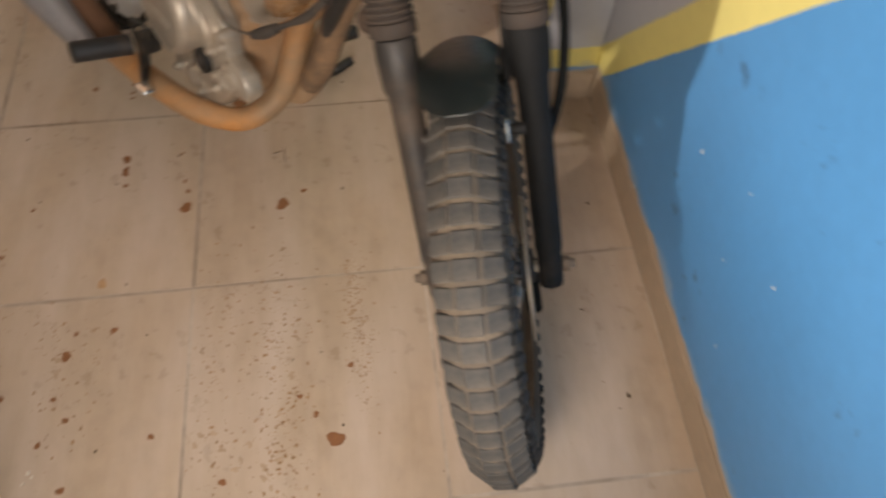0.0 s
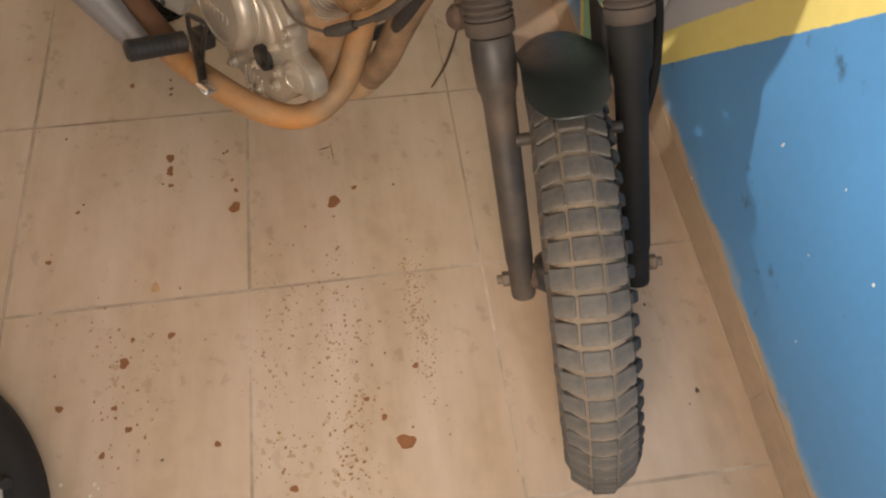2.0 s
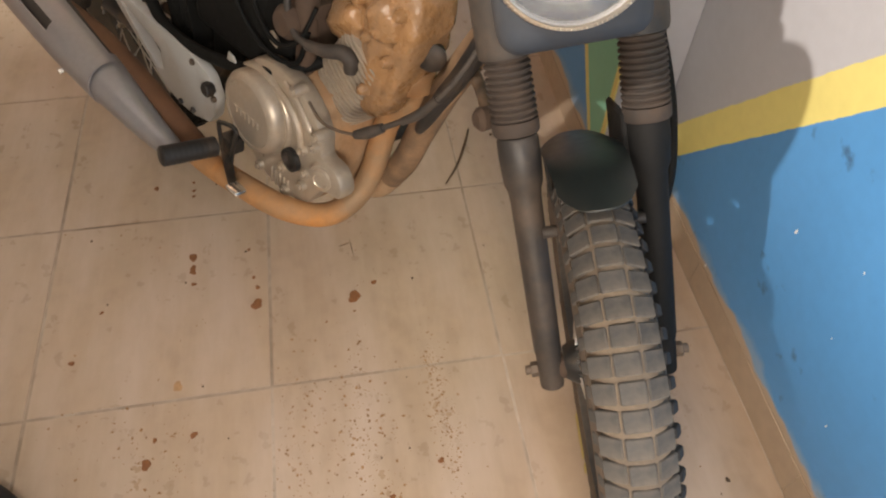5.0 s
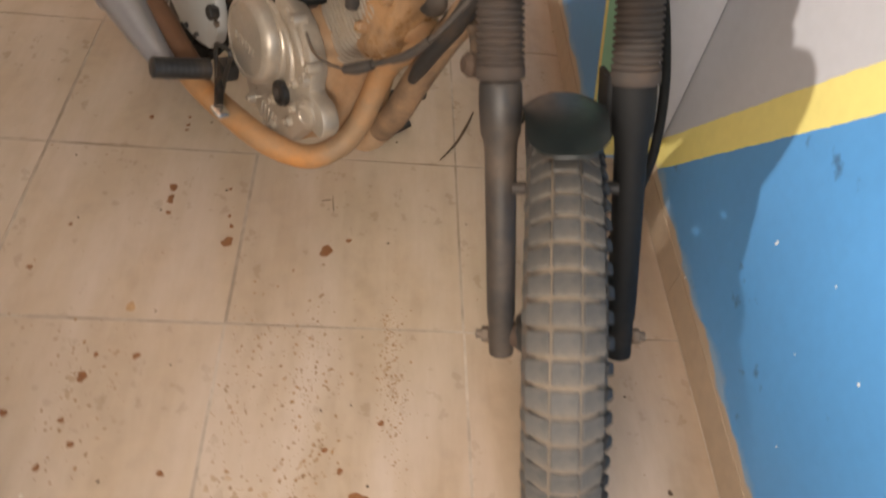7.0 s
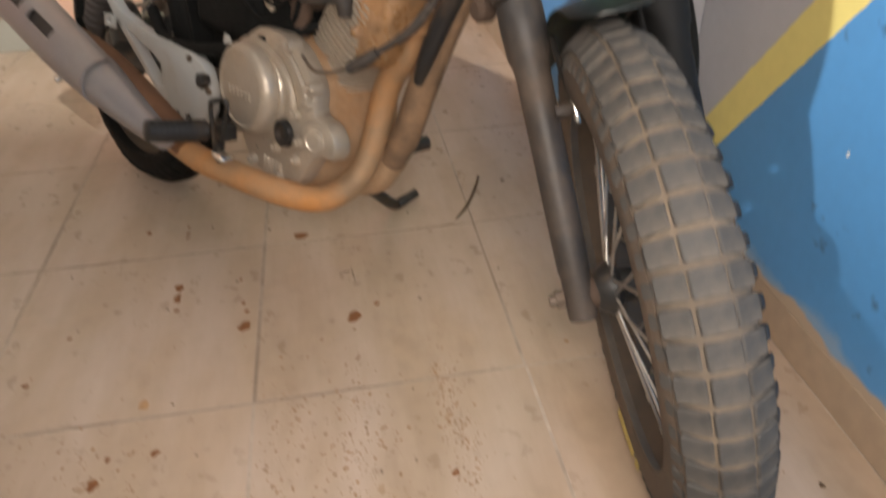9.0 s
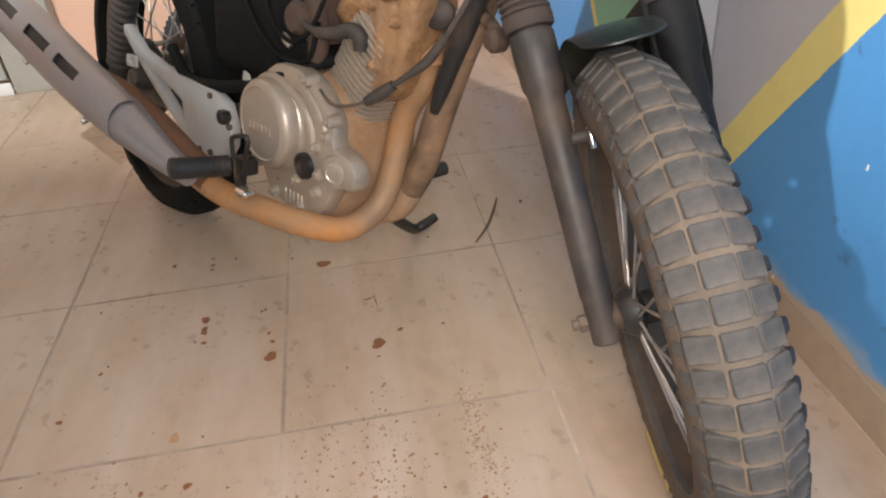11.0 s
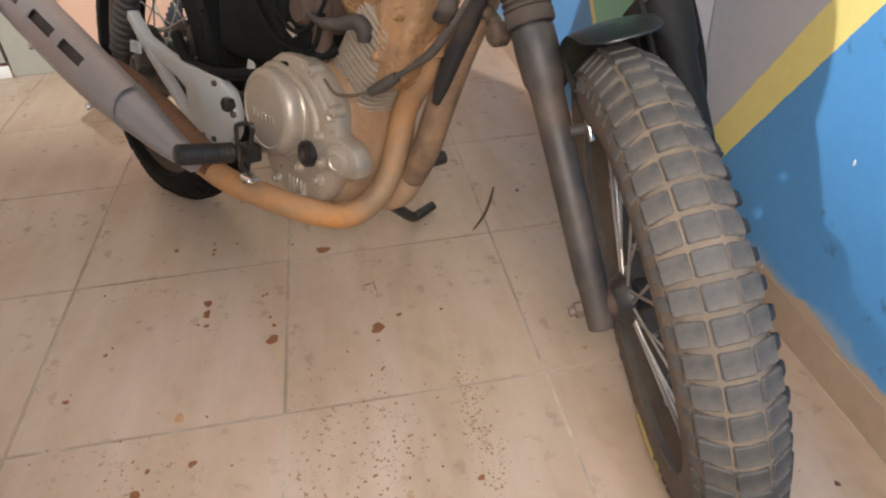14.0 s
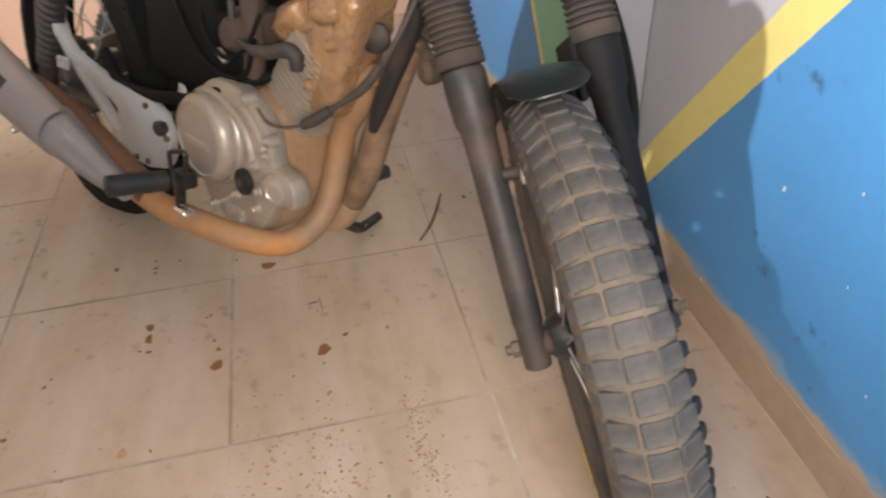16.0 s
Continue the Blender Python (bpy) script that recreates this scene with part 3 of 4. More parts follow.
                for r, x in ((rim_r + 0.026, -w * 0.935), (rim_r + 0.034, -w * 0.985)):
                    ring.append(b.verts.new((x - 0.001, math.sin(a) * r, math.cos(a) * r)))
            for k in range(12):
                f = (ring[2 * k], ring[2 * k + 1], ring[2 * k + 3], ring[2 * k + 2])
                b.faces.new(f)
        ext = bmesh.ops.extrude_face_region(b, geom=list(b.faces))
        for v in ext["geom"]:
            if isinstance(v, bmesh.types.BMVert):
                v.co.x -= 0.0015
        part("lettering_bars", b, yellow_mark_mat, tyre, "yellow marking bars", m)
    return tyre, rim


# small offset and turn of the wheel, fitted to the camera's view of the tyre
FW = FRONT @ Matrix.Translation((-0.0009, 0.0076, 0.0009)) @ Matrix.Rotation(-0.0355, 4, "Z") @ Matrix.Rotation(-0.0031, 4, "Y")
wheel("front", FW, 0.3185, 0.096, 0.236, 64, 0.0300, 36, 0.034, True, lambda a: a < 3.4 or a > 5.95, radians(2.39))
# brake disc on the machine's left, caliper behind
disc = P("brake_disc", lathe([(0.058, 0.050), (0.108, 0.050), (0.108, 0.054), (0.058, 0.054)], 48, AX_X, cap=False), nut_mat, m=FRONT, label="steel brake disc")
P("brake_caliper", box((0.041, 0.030, -0.105), (0.066, 0.080, -0.025), 0.007), deep_black_mat, m=FRONT, label="black brake caliper")

# fork legs
for s, x in (("right", -0.083), ("left", 0.084)):
    y = 0.0
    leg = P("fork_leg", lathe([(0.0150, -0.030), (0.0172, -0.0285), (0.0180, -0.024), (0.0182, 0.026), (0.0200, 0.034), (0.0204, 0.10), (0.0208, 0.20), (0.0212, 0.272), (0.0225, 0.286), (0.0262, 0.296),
                               (0.0280, 0.332), (0.0275, 0.356), (0.0255, 0.361), (0.020, 0.363), (0.020, 0.38)], 32, Matrix.Translation((x, y, 0))), fork_mat if s == "right" else fork_dark_mat, m=FRONT, label="grey fork leg dulled by dust" if s == "right" else "near-black fork leg")
    z = 0.372 if s == "left" else 0.382
    prof = [(0.0295, z - 0.018), (0.0310, z - 0.016), (0.0310, z - 0.004), (0.0302, z)]
    for k in range(13):
        q = 0.0302 - 0.0001 * k
        prof += [(q - 0.0030, z + 0.0008), (q + 0.0006, z + 0.0030), (q + 0.0006, z + 0.0056), (q - 0.0030, z + 0.0078)]
        z += 0.0083
    prof += [(0.028, z + 0.002), (0.028, z + 0.016), (0.022, z + 0.018)]
    P("fork_boot", lathe(prof, 32, Matrix.Translation((x, y, 0))), boot_mat, m=FRONT, label="ribbed rubber fork boot, brown with dust")
    P("fork_tube", rod((x, y, z), (x, y, 0.74), [(0.019, 0), (0.019, 1)]), chrome_mat, m=FRONT)
    # axle nut, lug and clamp screw
    o = -1 if s == "right" else 1
    nut = hexagon((x + o * 0.018, 0.004, 0), (x + o * 0.029, 0.004, 0), 0.0115)
    nut = rod((x + o * 0.029, 0.004, 0), (x + o * 0.037, 0.004, 0), [(0.007, 0), (0.007, 0.9), (0.005, 1)], 12, nut)
    P("axle_nut", nut, dull_nut_mat, m=FRONT, label="dull steel axle nut")
    lug = rod((x - o * 0.015, -0.012, 0.224), (x - o * 0.036, -0.012, 0.224), [(0.0085, 0), (0.0085, 0.8), (0.007, 1)], 14)
    P("fender_lug", lug, fork_mat, m=FRONT)
    b = box((x - o * 0.039 - 0.003, -0.020, 0.206), (x - o * 0.039 + 0.003, -0.004, 0.240), 0.002)
    hexagon((x - o * 0.041, -0.012, 0.224), (x - o * 0.049, -0.012, 0.224), 0.006, b)
    P("fender_screw", b, chrome_mat, m=FRONT, label="bright steel screw")
    P("fender_stay", tube([(x - o * 0.039, -0.006, 0.236), (x - o * 0.036, 0.02, 0.28), (x - o * 0.036, 0.04, 0.318)], 0.004, 8), black_metal_mat, m=FRONT)
P("front_axle", rod((-0.1, 0.004, 0), (0.1, 0.004, 0), [(0.009, 0), (0.009, 1)], 14), nut_mat, m=FRONT)
P("wheel_spacer", rod((-0.078, 0.004, 0), (-0.045, 0.004, 0), [(0.016, 0), (0.019, 0.4), (0.020, 0.6), (0.017, 1)], 20), hub_mat, m=FRONT, label="mud-brown wheel spacer")

# fender: a bent shell over the tyre with a drooping front lip
def fender_shell():
    b = bmesh.new()
    grid = []
    nu, nv = 19, 17
    for i in range(nu):
        s = i / (nu - 1)
        row = []
        for j in range(nv):
            q = -1 + 2 * j / (nv - 1)
            front = -26.8 + 6.0 * abs(q) ** 3.4             # tongue-shaped front edge
            th = radians(front + (25 - front) * s)
            half = 0.0465 + 0.005 * min(1.0, 2.5 * s)
            r = 0.342 - (0.004 + 0.034 * max(0.0, s - 0.2)) * abs(q) ** 2.4 - 0.006 * max(0.0, 0.25 - s) / 0.25
            row.append(b.verts.new((q * half - 0.004, math.sin(th) * r, math.cos(th) * r)))
        grid.append(row)
    for r0, r1 in zip(grid, grid[1:]):
        for j in range(nv - 1):
            b.faces.new((r0[j], r0[j + 1], r1[j + 1], r1[j]))
    ext = bmesh.ops.extrude_face_region(b, geom=list(b.faces))
    for v in ext["geom"]:
        if isinstance(v, bmesh.types.BMVert):
            v.co.z -= 0.0022
            v.co.x *= 0.97
    return b


P("front_fender", fender_shell(), fender_mat, m=FRONT, label="short glossy black front fender over the tyre")
# brake hose beside the machine's left leg
P("brake_hose", tube([(0.105, 0.06, 0.60), (0.118, 0.075, 0.50), (0.132, 0.082, 0.41), (0.136, 0.080, 0.33), (0.124, 0.062, 0.25), (0.100, 0.060, 0.18), (0.075, 0.07, 0.12)], 0.0072, 10), deep_black_mat, m=FRONT, label="black brake hose")

# headlamp, cowl, clamp and handlebar
HL = Matrix.Translation((-0.003, -0.118, 0.583)) @ Matrix.Rotation(radians(98), 4, "X")
lamp_body = P("headlamp_cowl", box((-0.092, -0.082, 0.468), (0.088, 0.050, 0.62), 0.028, 4), cowl_mat, m=FRONT, label="blue-grey headlamp cowl")
for x in (-0.083, 0.084):
    P("fork_cover", lathe([(0.030, 0.462), (0.0335, 0.463), (0.0350, 0.470), (0.0350, 0.590), (0.0335, 0.597), (0.030, 0.598)], 28, Matrix.Translation((x, 0, 0))), dusty_black_mat, m=FRONT, label="dusty black fork cover")
P("headlamp_shell", lathe([(0.03, -0.11), (0.070, -0.09), (0.090, -0.03), (0.094, -0.004), (0.090, -0.002)], 36, HL), cowl_mat, lamp_body, m=FRONT)
P("headlamp_reflector", lathe([(0.010, -0.06), (0.05, -0.045), (0.075, -0.018), (0.0865, 0.002), (0.084, 0.002), (0.07, -0.022), (0.045, -0.05), (0.01, -0.064)], 36, HL), bowl_mat, lamp_body, m=FRONT, label="headlamp bowl whitened for its bright reflection")
P("headlamp_lens", lathe([(0.05, 0.012), (0.086, 0.003), (0.086, 0.0), (0.05, 0.008)], 36, HL), glass_mat, lamp_body, m=FRONT, label="clear headlamp lens")
flute = bmesh.new()
for k in range(100):
    a = 2 * math.pi * k / 100
    flute = rod((0.0905 * math.cos(a), 0.0905 * math.sin(a), -0.006), (0.0875 * math.cos(a), 0.0875 * math.sin(a), 0.012), [(0.0018, 0), (0.0026, 0.3), (0.0024, 0.8), (0.001, 1)], 7, flute)
flute = lathe([(0.0865, -0.006), (0.0915, -0.006), (0.0895, 0.010), (0.0855, 0.012)], 48, None, flute, cap=False)
P("headlamp_bezel", flute, nut_mat, lamp_body, m=FRONT @ HL, label="fluted bright headlamp rim")
P("lower_clamp", box((-0.112, -0.035, 0.60), (0.110, 0.065, 0.632), 0.012), black_metal_mat, m=FRONT, label="lower fork clamp")
P("upper_clamp", box((-0.115, -0.035, 0.70), (0.113, 0.065, 0.728), 0.010), black_metal_mat, m=FRONT)
P("handlebar", tube([(-0.40, 0.14, 0.80), (-0.30, 0.10, 0.82), (-0.16, 0.03, 0.80), (-0.07, 0.015, 0.755), (0.0, 0.015, 0.75), (0.07, 0.015, 0.755), (0.16, 0.03, 0.80), (0.30, 0.10, 0.82), (0.40, 0.14, 0.80)], 0.011, 12), black_metal_mat, m=FRONT)
for o in (-1, 1):
    P("grip", rod((o * 0.27, 0.085, 0.82), (o * 0.40, 0.14, 0.80), [(0.017, 0), (0.016, 0.1), (0.016, 0.95), (0.018, 1)], 16), seat_mat, m=FRONT)
# unseen pod, made tall to fill the machine's shadow on the wall
P("instrument_pod", box((-0.08, -0.07, 0.66), (0.08, 0.03, 0.90), 0.02, 3), black_mat, m=FRONT)

# rear wheel
REAR = BODY @ Matrix.Translation((0.038, -0.020, 0.3310)) @ Matrix.Rotation(math.pi / 2, 4, "Z")
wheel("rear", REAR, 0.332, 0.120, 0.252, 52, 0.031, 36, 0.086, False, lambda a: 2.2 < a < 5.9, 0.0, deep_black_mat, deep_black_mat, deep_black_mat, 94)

# engine: axes x ahead, y left, z up
side = lambda x, z, y: (x, y, z)           # outlines drawn in the machine's side view
crank = plate([(0.53, 0.26), (0.56, 0.235), (0.66, 0.222), (0.73, 0.232), (0.768, 0.29), (0.772, 0.38), (0.765, 0.43), (0.72, 0.47), (0.62, 0.49), (0.54, 0.46), (0.51, 0.38)],
              -0.065, 0.10, bevel=0.012, to3=side, smooth_steps=3)
P("crankcase", crank, mud_alu_mat, label="mud-coated aluminium crankcase")
case = plate([(0.565, 0.30), (0.60, 0.252), (0.67, 0.235), (0.745, 0.250), (0.775, 0.285), (0.800, 0.318), (0.838, 0.325), (0.846, 0.352), (0.825, 0.378), (0.790, 0.385),
              (0.785, 0.425), (0.745, 0.468), (0.69, 0.488), (0.62, 0.482), (0.572, 0.44), (0.556, 0.37)],
             -0.094, -0.060, bevel=0.008, to3=side, smooth_steps=3)
case_ob = P("crankcase_cover", case, alu_mat, label="dusty cast aluminium engine cover")
# round clutch cover with steps
CL = along((0.628, -0.088, 0.385), (0.628, -0.2, 0.385))
P("clutch_cover", lathe([(0.084, 0.0), (0.084, 0.010), (0.081, 0.014), (0.0765, 0.015), (0.0755, 0.030), (0.070, 0.038), (0.062, 0.0405), (0.060, 0.0385), (0.050, 0.0395), (0.0, 0.041)][:-1], 48, CL),
  alu_mat, case_ob, "round stepped clutch cover")
rib = tube([(0.665, -0.096, 0.452), (0.705, -0.098, 0.440), (0.735, -0.098, 0.405), (0.742, -0.097, 0.362)], 0.007, 8)
tube([(0.690, -0.095, 0.475), (0.735, -0.097, 0.452), (0.768, -0.097, 0.415), (0.772, -0.096, 0.385)], 0.005, 8, bm=rib)
P("cover_rib", rib, alu_mat, case_ob)
# raised bars where the maker's name is cast
bars = bmesh.new()
for k in range(6):
    x0 = 0.590 + 0.0125 * k
    bars = box((x0, -0.1300, 0.372 - 0.0002 * k), (x0 + 0.0085, -0.1272, 0.385), 0.0008, 1, bars)
P("cast_letter_bars", bars, alu_mat, case_ob)
P("oil_filler", lathe([(0.021, 0.0), (0.023, 0.004), (0.022, 0.012), (0.0165, 0.013), (0.015, 0.004), (0.004, 0.003)], 24, along((0.716, -0.092, 0.333), (0.716, -0.2, 0.333))),
  black_mat, case_ob, "dark oil filler plug in a raised ring")
FC = along((0.796, -0.086, 0.346), (0.83, -0.2, 0.340))
P("filter_cover", lathe([(0.030, -0.01), (0.030, 0.006), (0.0265, 0.011), (0.022, 0.011), (0.020, 0.016), (0.014, 0.018), (0.012, 0.016), (0.005, 0.0165)], 28, FC), alu_mat, case_ob,
  "small round oil filter cover")
for x, z in ((0.775, 0.398), (0.783, 0.425), (0.748, 0.296), (0.700, 0.252), (0.620, 0.256), (0.576, 0.300), (0.745, 0.372), (0.690, 0.300), (0.757, 0.330), (0.722, 0.476)):
    boss = rod((x, -0.080, z), (x, -0.103, z), [(0.0115, 0), (0.010, 0.8), (0.0085, 1)], 14)
    hexagon((x, -0.102, z), (x, -0.108, z), 0.0055, boss)
    P("cover_bolt", boss, alu_mat, case_ob)
fins_low = bmesh.new()
for k in range(5):
    fins_low = box((0.655 + 0.012 * k, -0.098, 0.240), (0.658 + 0.012 * k, -0.080, 0.275), 0.001, 1, fins_low)
P("case_fin", fins_low, alu_mat, case_ob)

# cylinder leaning ahead, with fins
CY = Matrix.Translation((0.720, 0.022, 0.437)) @ Matrix.Rotation(radians(33), 4, "Y")
barrel = P("cylinder", box((-0.048, -0.050, -0.03), (0.048, 0.055, 0.165), 0.020, 3), alu_mat, m=BODY @ CY, label="finned aluminium cylinder")
for k in range(16):
    z = -0.008 + 0.0108 * k
    s = 0.058 - (0.010 if k == 0 else 0)
    out = [(s * 1.04 * math.copysign(abs(math.cos(q)) ** 0.5, math.cos(q)), (s + 0.004) * math.copysign(abs(math.sin(q)) ** 0.5, math.sin(q))) for q in (2 * math.pi * i / 32 for i in range(32))]
    P("cooling_fin", plate(out, z, z + 0.0046, bevel=0.0012), alu_mat, barrel, m=BODY @ CY)
head_bm = plate([(0.785, 0.475), (0.815, 0.460), (0.842, 0.470), (0.862, 0.505), (0.880, 0.56), (0.898, 0.62), (0.895, 0.69), (0.83, 0.71), (0.76, 0.695), (0.735, 0.655),
                 (0.760, 0.625), (0.800, 0.612), (0.812, 0.55), (0.803, 0.50)], -0.034, 0.055, bevel=0.016, to3=side, smooth_steps=2)
head = P("cylinder_head", lumpy(head_bm, 0.0045, 42.0), caked_mud_mat, label="cylinder head under a mass of caked tan mud", angle=80)
P("rocker_cover", lumpy(rod((0.842, -0.030, 0.640), (0.845, -0.052, 0.640), [(0.034, 0), (0.032, 0.5), (0.024, 0.9), (0.010, 1)], 28), 0.004, 50.0, 1), caked_mud_mat, head, angle=80)
for x, z in ((0.812, 0.603), (0.858, 0.585), (0.815, 0.515), (0.872, 0.665), (0.79, 0.655)):
    P("head_bolt", lumpy(rod((x, -0.028, z), (x, -0.049, z), [(0.011, 0), (0.009, 0.7), (0.006, 1)], 10), 0.002, 80.0, 1), caked_mud_mat, head, angle=60)
P("head_plug", lathe([(0.004, 0.0), (0.014, 0.002), (0.018, 0.010), (0.015, 0.018), (0.006, 0.020)], 20, along((0.880, 0.030, 0.600), (0.91, 0.0, 0.600))), black_metal_mat, head, "dark round plug caked with mud")
P("intake_flange", lumpy(rod((0.705, -0.004, 0.575), (0.790, -0.014, 0.612), [(0.016, 0), (0.029, 0.12), (0.033, 0.45), (0.030, 0.85), (0.022, 1)], 24), 0.006, 38.0, 1), caked_mud_mat, head, angle=80)
# exhaust flange and spigot
P("exhaust_flange", rod((0.850, 0.034, 0.545), (0.860, 0.035, 0.515), [(0.034, 0), (0.036, 0.3), (0.034, 1)], 20), pipe_mat)

# spark plug cap and lead
cap = tube([(0.655, -0.070, 0.61), (0.668, -0.075, 0.575), (0.690, -0.076, 0.553), (0.720, -0.070, 0.548)], 0.006, 10)
tube([(0.712, -0.072, 0.547), (0.745, -0.063, 0.551), (0.772, -0.052, 0.559), (0.787, -0.046, 0.552), (0.787, -0.043, 0.532)], [0.0085, 0.0105, 0.0125, 0.0125, 0.011], 14, bm=cap)
P("spark_plug_cap", cap, dusty_black_mat, label="black spark plug cap and lead")

# exhaust: header, hidden link and silencer with its shield
header = tube([(0.858, 0.034, 0.525), (0.848, 0.036, 0.488), (0.815, 0.040, 0.446), (0.799, 0.040, 0.408), (0.796, 0.035, 0.365), (0.797, 0.020, 0.309), (0.793, 0.0, 0.266), (0.788, -0.040, 0.240),
               (0.772, -0.080, 0.234), (0.726, -0.125, 0.243), (0.644, -0.150, 0.245), (0.555, -0.165, 0.244), (0.47, -0.180, 0.262)], [0.022] * 9 + [0.023] * 4, 20, 7)
P("exhaust_header", header, pipe_mat, label="exhaust header baked orange-brown with mud")
P("exhaust_link", tube([(0.53, -0.172, 0.262), (0.45, -0.185, 0.285), (0.36, -0.200, 0.315), (0.25, -0.215, 0.345), (0.12, -0.23, 0.37)], [0.026, 0.032, 0.038, 0.040, 0.03], 20), brown_pipe_mat, label="rust-brown exhaust link pipe")
SIL = [(0.555, -0.222, 0.285), (0.47, -0.232, 0.302), (0.36, -0.242, 0.330), (0.22, -0.250, 0.360), (0.05, -0.255, 0.396), (-0.14, -0.262, 0.440), (-0.30, -0.268, 0.476)]
# core coloured dark so that the slots in the shield read dark
silencer = P("silencer", tube(SIL[2:], [0.039, 0.045, 0.048, 0.048, 0.043], 32, 6, flat=0.86), core_mat, label="silencer with a dark core under a grey slotted shield")
P("silencer_cone", tube(SIL[:3] + [(0.325, -0.244, 0.338)], [0.018, 0.028, 0.0400, 0.0425], 32, 8, flat=0.86), muffler_mat, silencer, "smooth grey cone")
# outer shield with three slots
def shield():
    b = bmesh.new()
    rows = curve_points(SIL[2:], 14)
    rr = curve_points([(0.044,), (0.051,), (0.0545,), (0.0545,), (0.050,)], 14)
    grid = []
    for i, q in enumerate(rows):
        row = []
        for j in range(15):
            a = radians(-75 + 185 * j / 14)
            r = rr[i][0]
            row.append(b.verts.new((q[0], q[1] - r * 0.95 * math.cos(a), q[2] + r * math.sin(a))))
        grid.append(row)
    n = len(grid)
    for i in range(n - 1):
        for j in range(14):
            s = i / n
            slot = 8 <= j <= 9 and any(lo < s < hi for lo, hi in ((0.22, 0.36), (0.42, 0.56), (0.62, 0.76)))
            if not slot:
                b.faces.new((grid[i][j], grid[i][j + 1], grid[i + 1][j + 1], grid[i + 1][j]))
    ext = bmesh.ops.extrude_face_region(b, geom=list(b.faces))
    for v in ext["geom"]:
        if isinstance(v, bmesh.types.BMVert):
            v.co.y += 0.003
    bmesh.ops.delete(b, geom=[v for v in b.verts if not v.link_faces], context="VERTS")
    return b


P("heat_shield", shield(), muffler_mat, silencer, "brushed grey heat shield with slots")
for p, q in (((0.257, -0.282, 0.318), (0.257, -0.293, 0.314)), ((-0.014, -0.292, 0.376), (-0.014, -0.304, 0.372))):
    P("shield_bolt", hexagon(p, q, 0.0065), spoke_mat, silencer, "bright bolt")
P("rear_grip_cover", box((-0.42, -0.34, 0.36), (-0.16, -0.315, 0.44), 0.010, 2), black_mat, silencer)

# foot peg bracket: a cast plate with a long slot
br = plate([(0.050, 0.452), (0.080, 0.458), (0.150, 0.418), (0.235, 0.405), (0.310, 0.400), (0.380, 0.402), (0.455, 0.402), (0.500, 0.388), (0.522, 0.352), (0.514, 0.310),
            (0.492, 0.282), (0.440, 0.266), (0.385, 0.262), (0.335, 0.272), (0.275, 0.308), (0.200, 0.350), (0.140, 0.385)], -0.124, -0.102,
           holes=[[(0.172, 0.391), (0.215, 0.379), (0.290, 0.364), (0.326, 0.352), (0.330, 0.309), (0.312, 0.306)]], bevel=0.004, to3=side)
bracket = P("foot_peg_bracket", br, bracket_mat, label="light grey cast foot peg bracket with a long slot")
tab = plate([(0.112, 0.379), (0.158, 0.383), (0.162, 0.408), (0.118, 0.405)], -0.142, -0.134, holes=[circle(0.138, 0.394, 0.0075)], bevel=0.002, to3=side)
P("mount_tab", tab, bracket_mat, bracket)
P("pivot_bolt", hexagon((0.506, -0.120, 0.366), (0.506, -0.138, 0.366), 0.014), black_metal_mat, bracket, "dark pivot bolt")
for x, z in ((0.518, 0.350), (0.452, 0.392), (0.440, 0.280), (0.395, 0.274)):
    P("bracket_screw", hexagon((x, -0.122, z), (x, -0.130, z), 0.006), black_metal_mat, bracket)

# foot peg with ribbed rubber
def peg(a, b, r, mat, name, label):
    prof = [(r * 0.7, 0), (r, 0.03)]
    for k in range(9):
        s = 0.08 + 0.095 * k
        prof += [(r, s), (r * 0.982, s + 0.018), (r * 0.982, s + 0.042), (r, s + 0.06)]
    prof += [(r, 0.97), (r * 0.8, 1.0)]
    return P(name, rod(a, b, prof, 18), mat, label=label)


peg((0.588, -0.166, 0.306), (0.574, -0.266, 0.314), 0.0185, black_mat, "foot_peg", "black ribbed rubber foot peg")
P("peg_mount", box((0.570, -0.150, 0.285), (0.606, -0.118, 0.318), 0.006), black_metal_mat)
peg((0.655, 0.165, 0.232), (0.690, 0.264, 0.256), 0.0145, black_mat, "foot_peg", "black rubber foot peg end")
# brake pedal: bent wire guard, arm and bright tread plate
wire = tube([(0.584, -0.150, 0.268), (0.582, -0.154, 0.315), (0.582, -0.156, 0.347), (0.592, -0.157, 0.357), (0.628, -0.157, 0.369), (0.637, -0.156, 0.364), (0.630, -0.154, 0.345), (0.612, -0.150, 0.300), (0.602, -0.148, 0.262)], 0.0042, 8, 8)
P("pedal_guard", wire, black_metal_mat, label="black bent-wire pedal guard")
P("brake_pedal", tube([(0.560, -0.135, 0.290), (0.610, -0.158, 0.278), (0.665, -0.185, 0.286), (0.700, -0.200, 0.305)], [0.010, 0.0095, 0.0085, 0.008], 12, flat=0.7), black_metal_mat, label="dark steel brake pedal arm")
P("pedal_pad", box((0.688, -0.214, 0.300), (0.720, -0.190, 0.310), 0.0045, 3), chrome_mat, label="bright worn brake pedal pad")

# frame and cables
P("down_tube", tube([(1.055, 0.035, 0.83), (0.990, 0.042, 0.71), (0.938, 0.048, 0.605), (0.903, 0.052, 0.53), (0.866, 0.056, 0.43), (0.838, 0.058, 0.345), (0.800, 0.058, 0.275)], 0.0245, 18), muddy_tube_mat,
  label="black frame down tube, rubbed brown with mud")
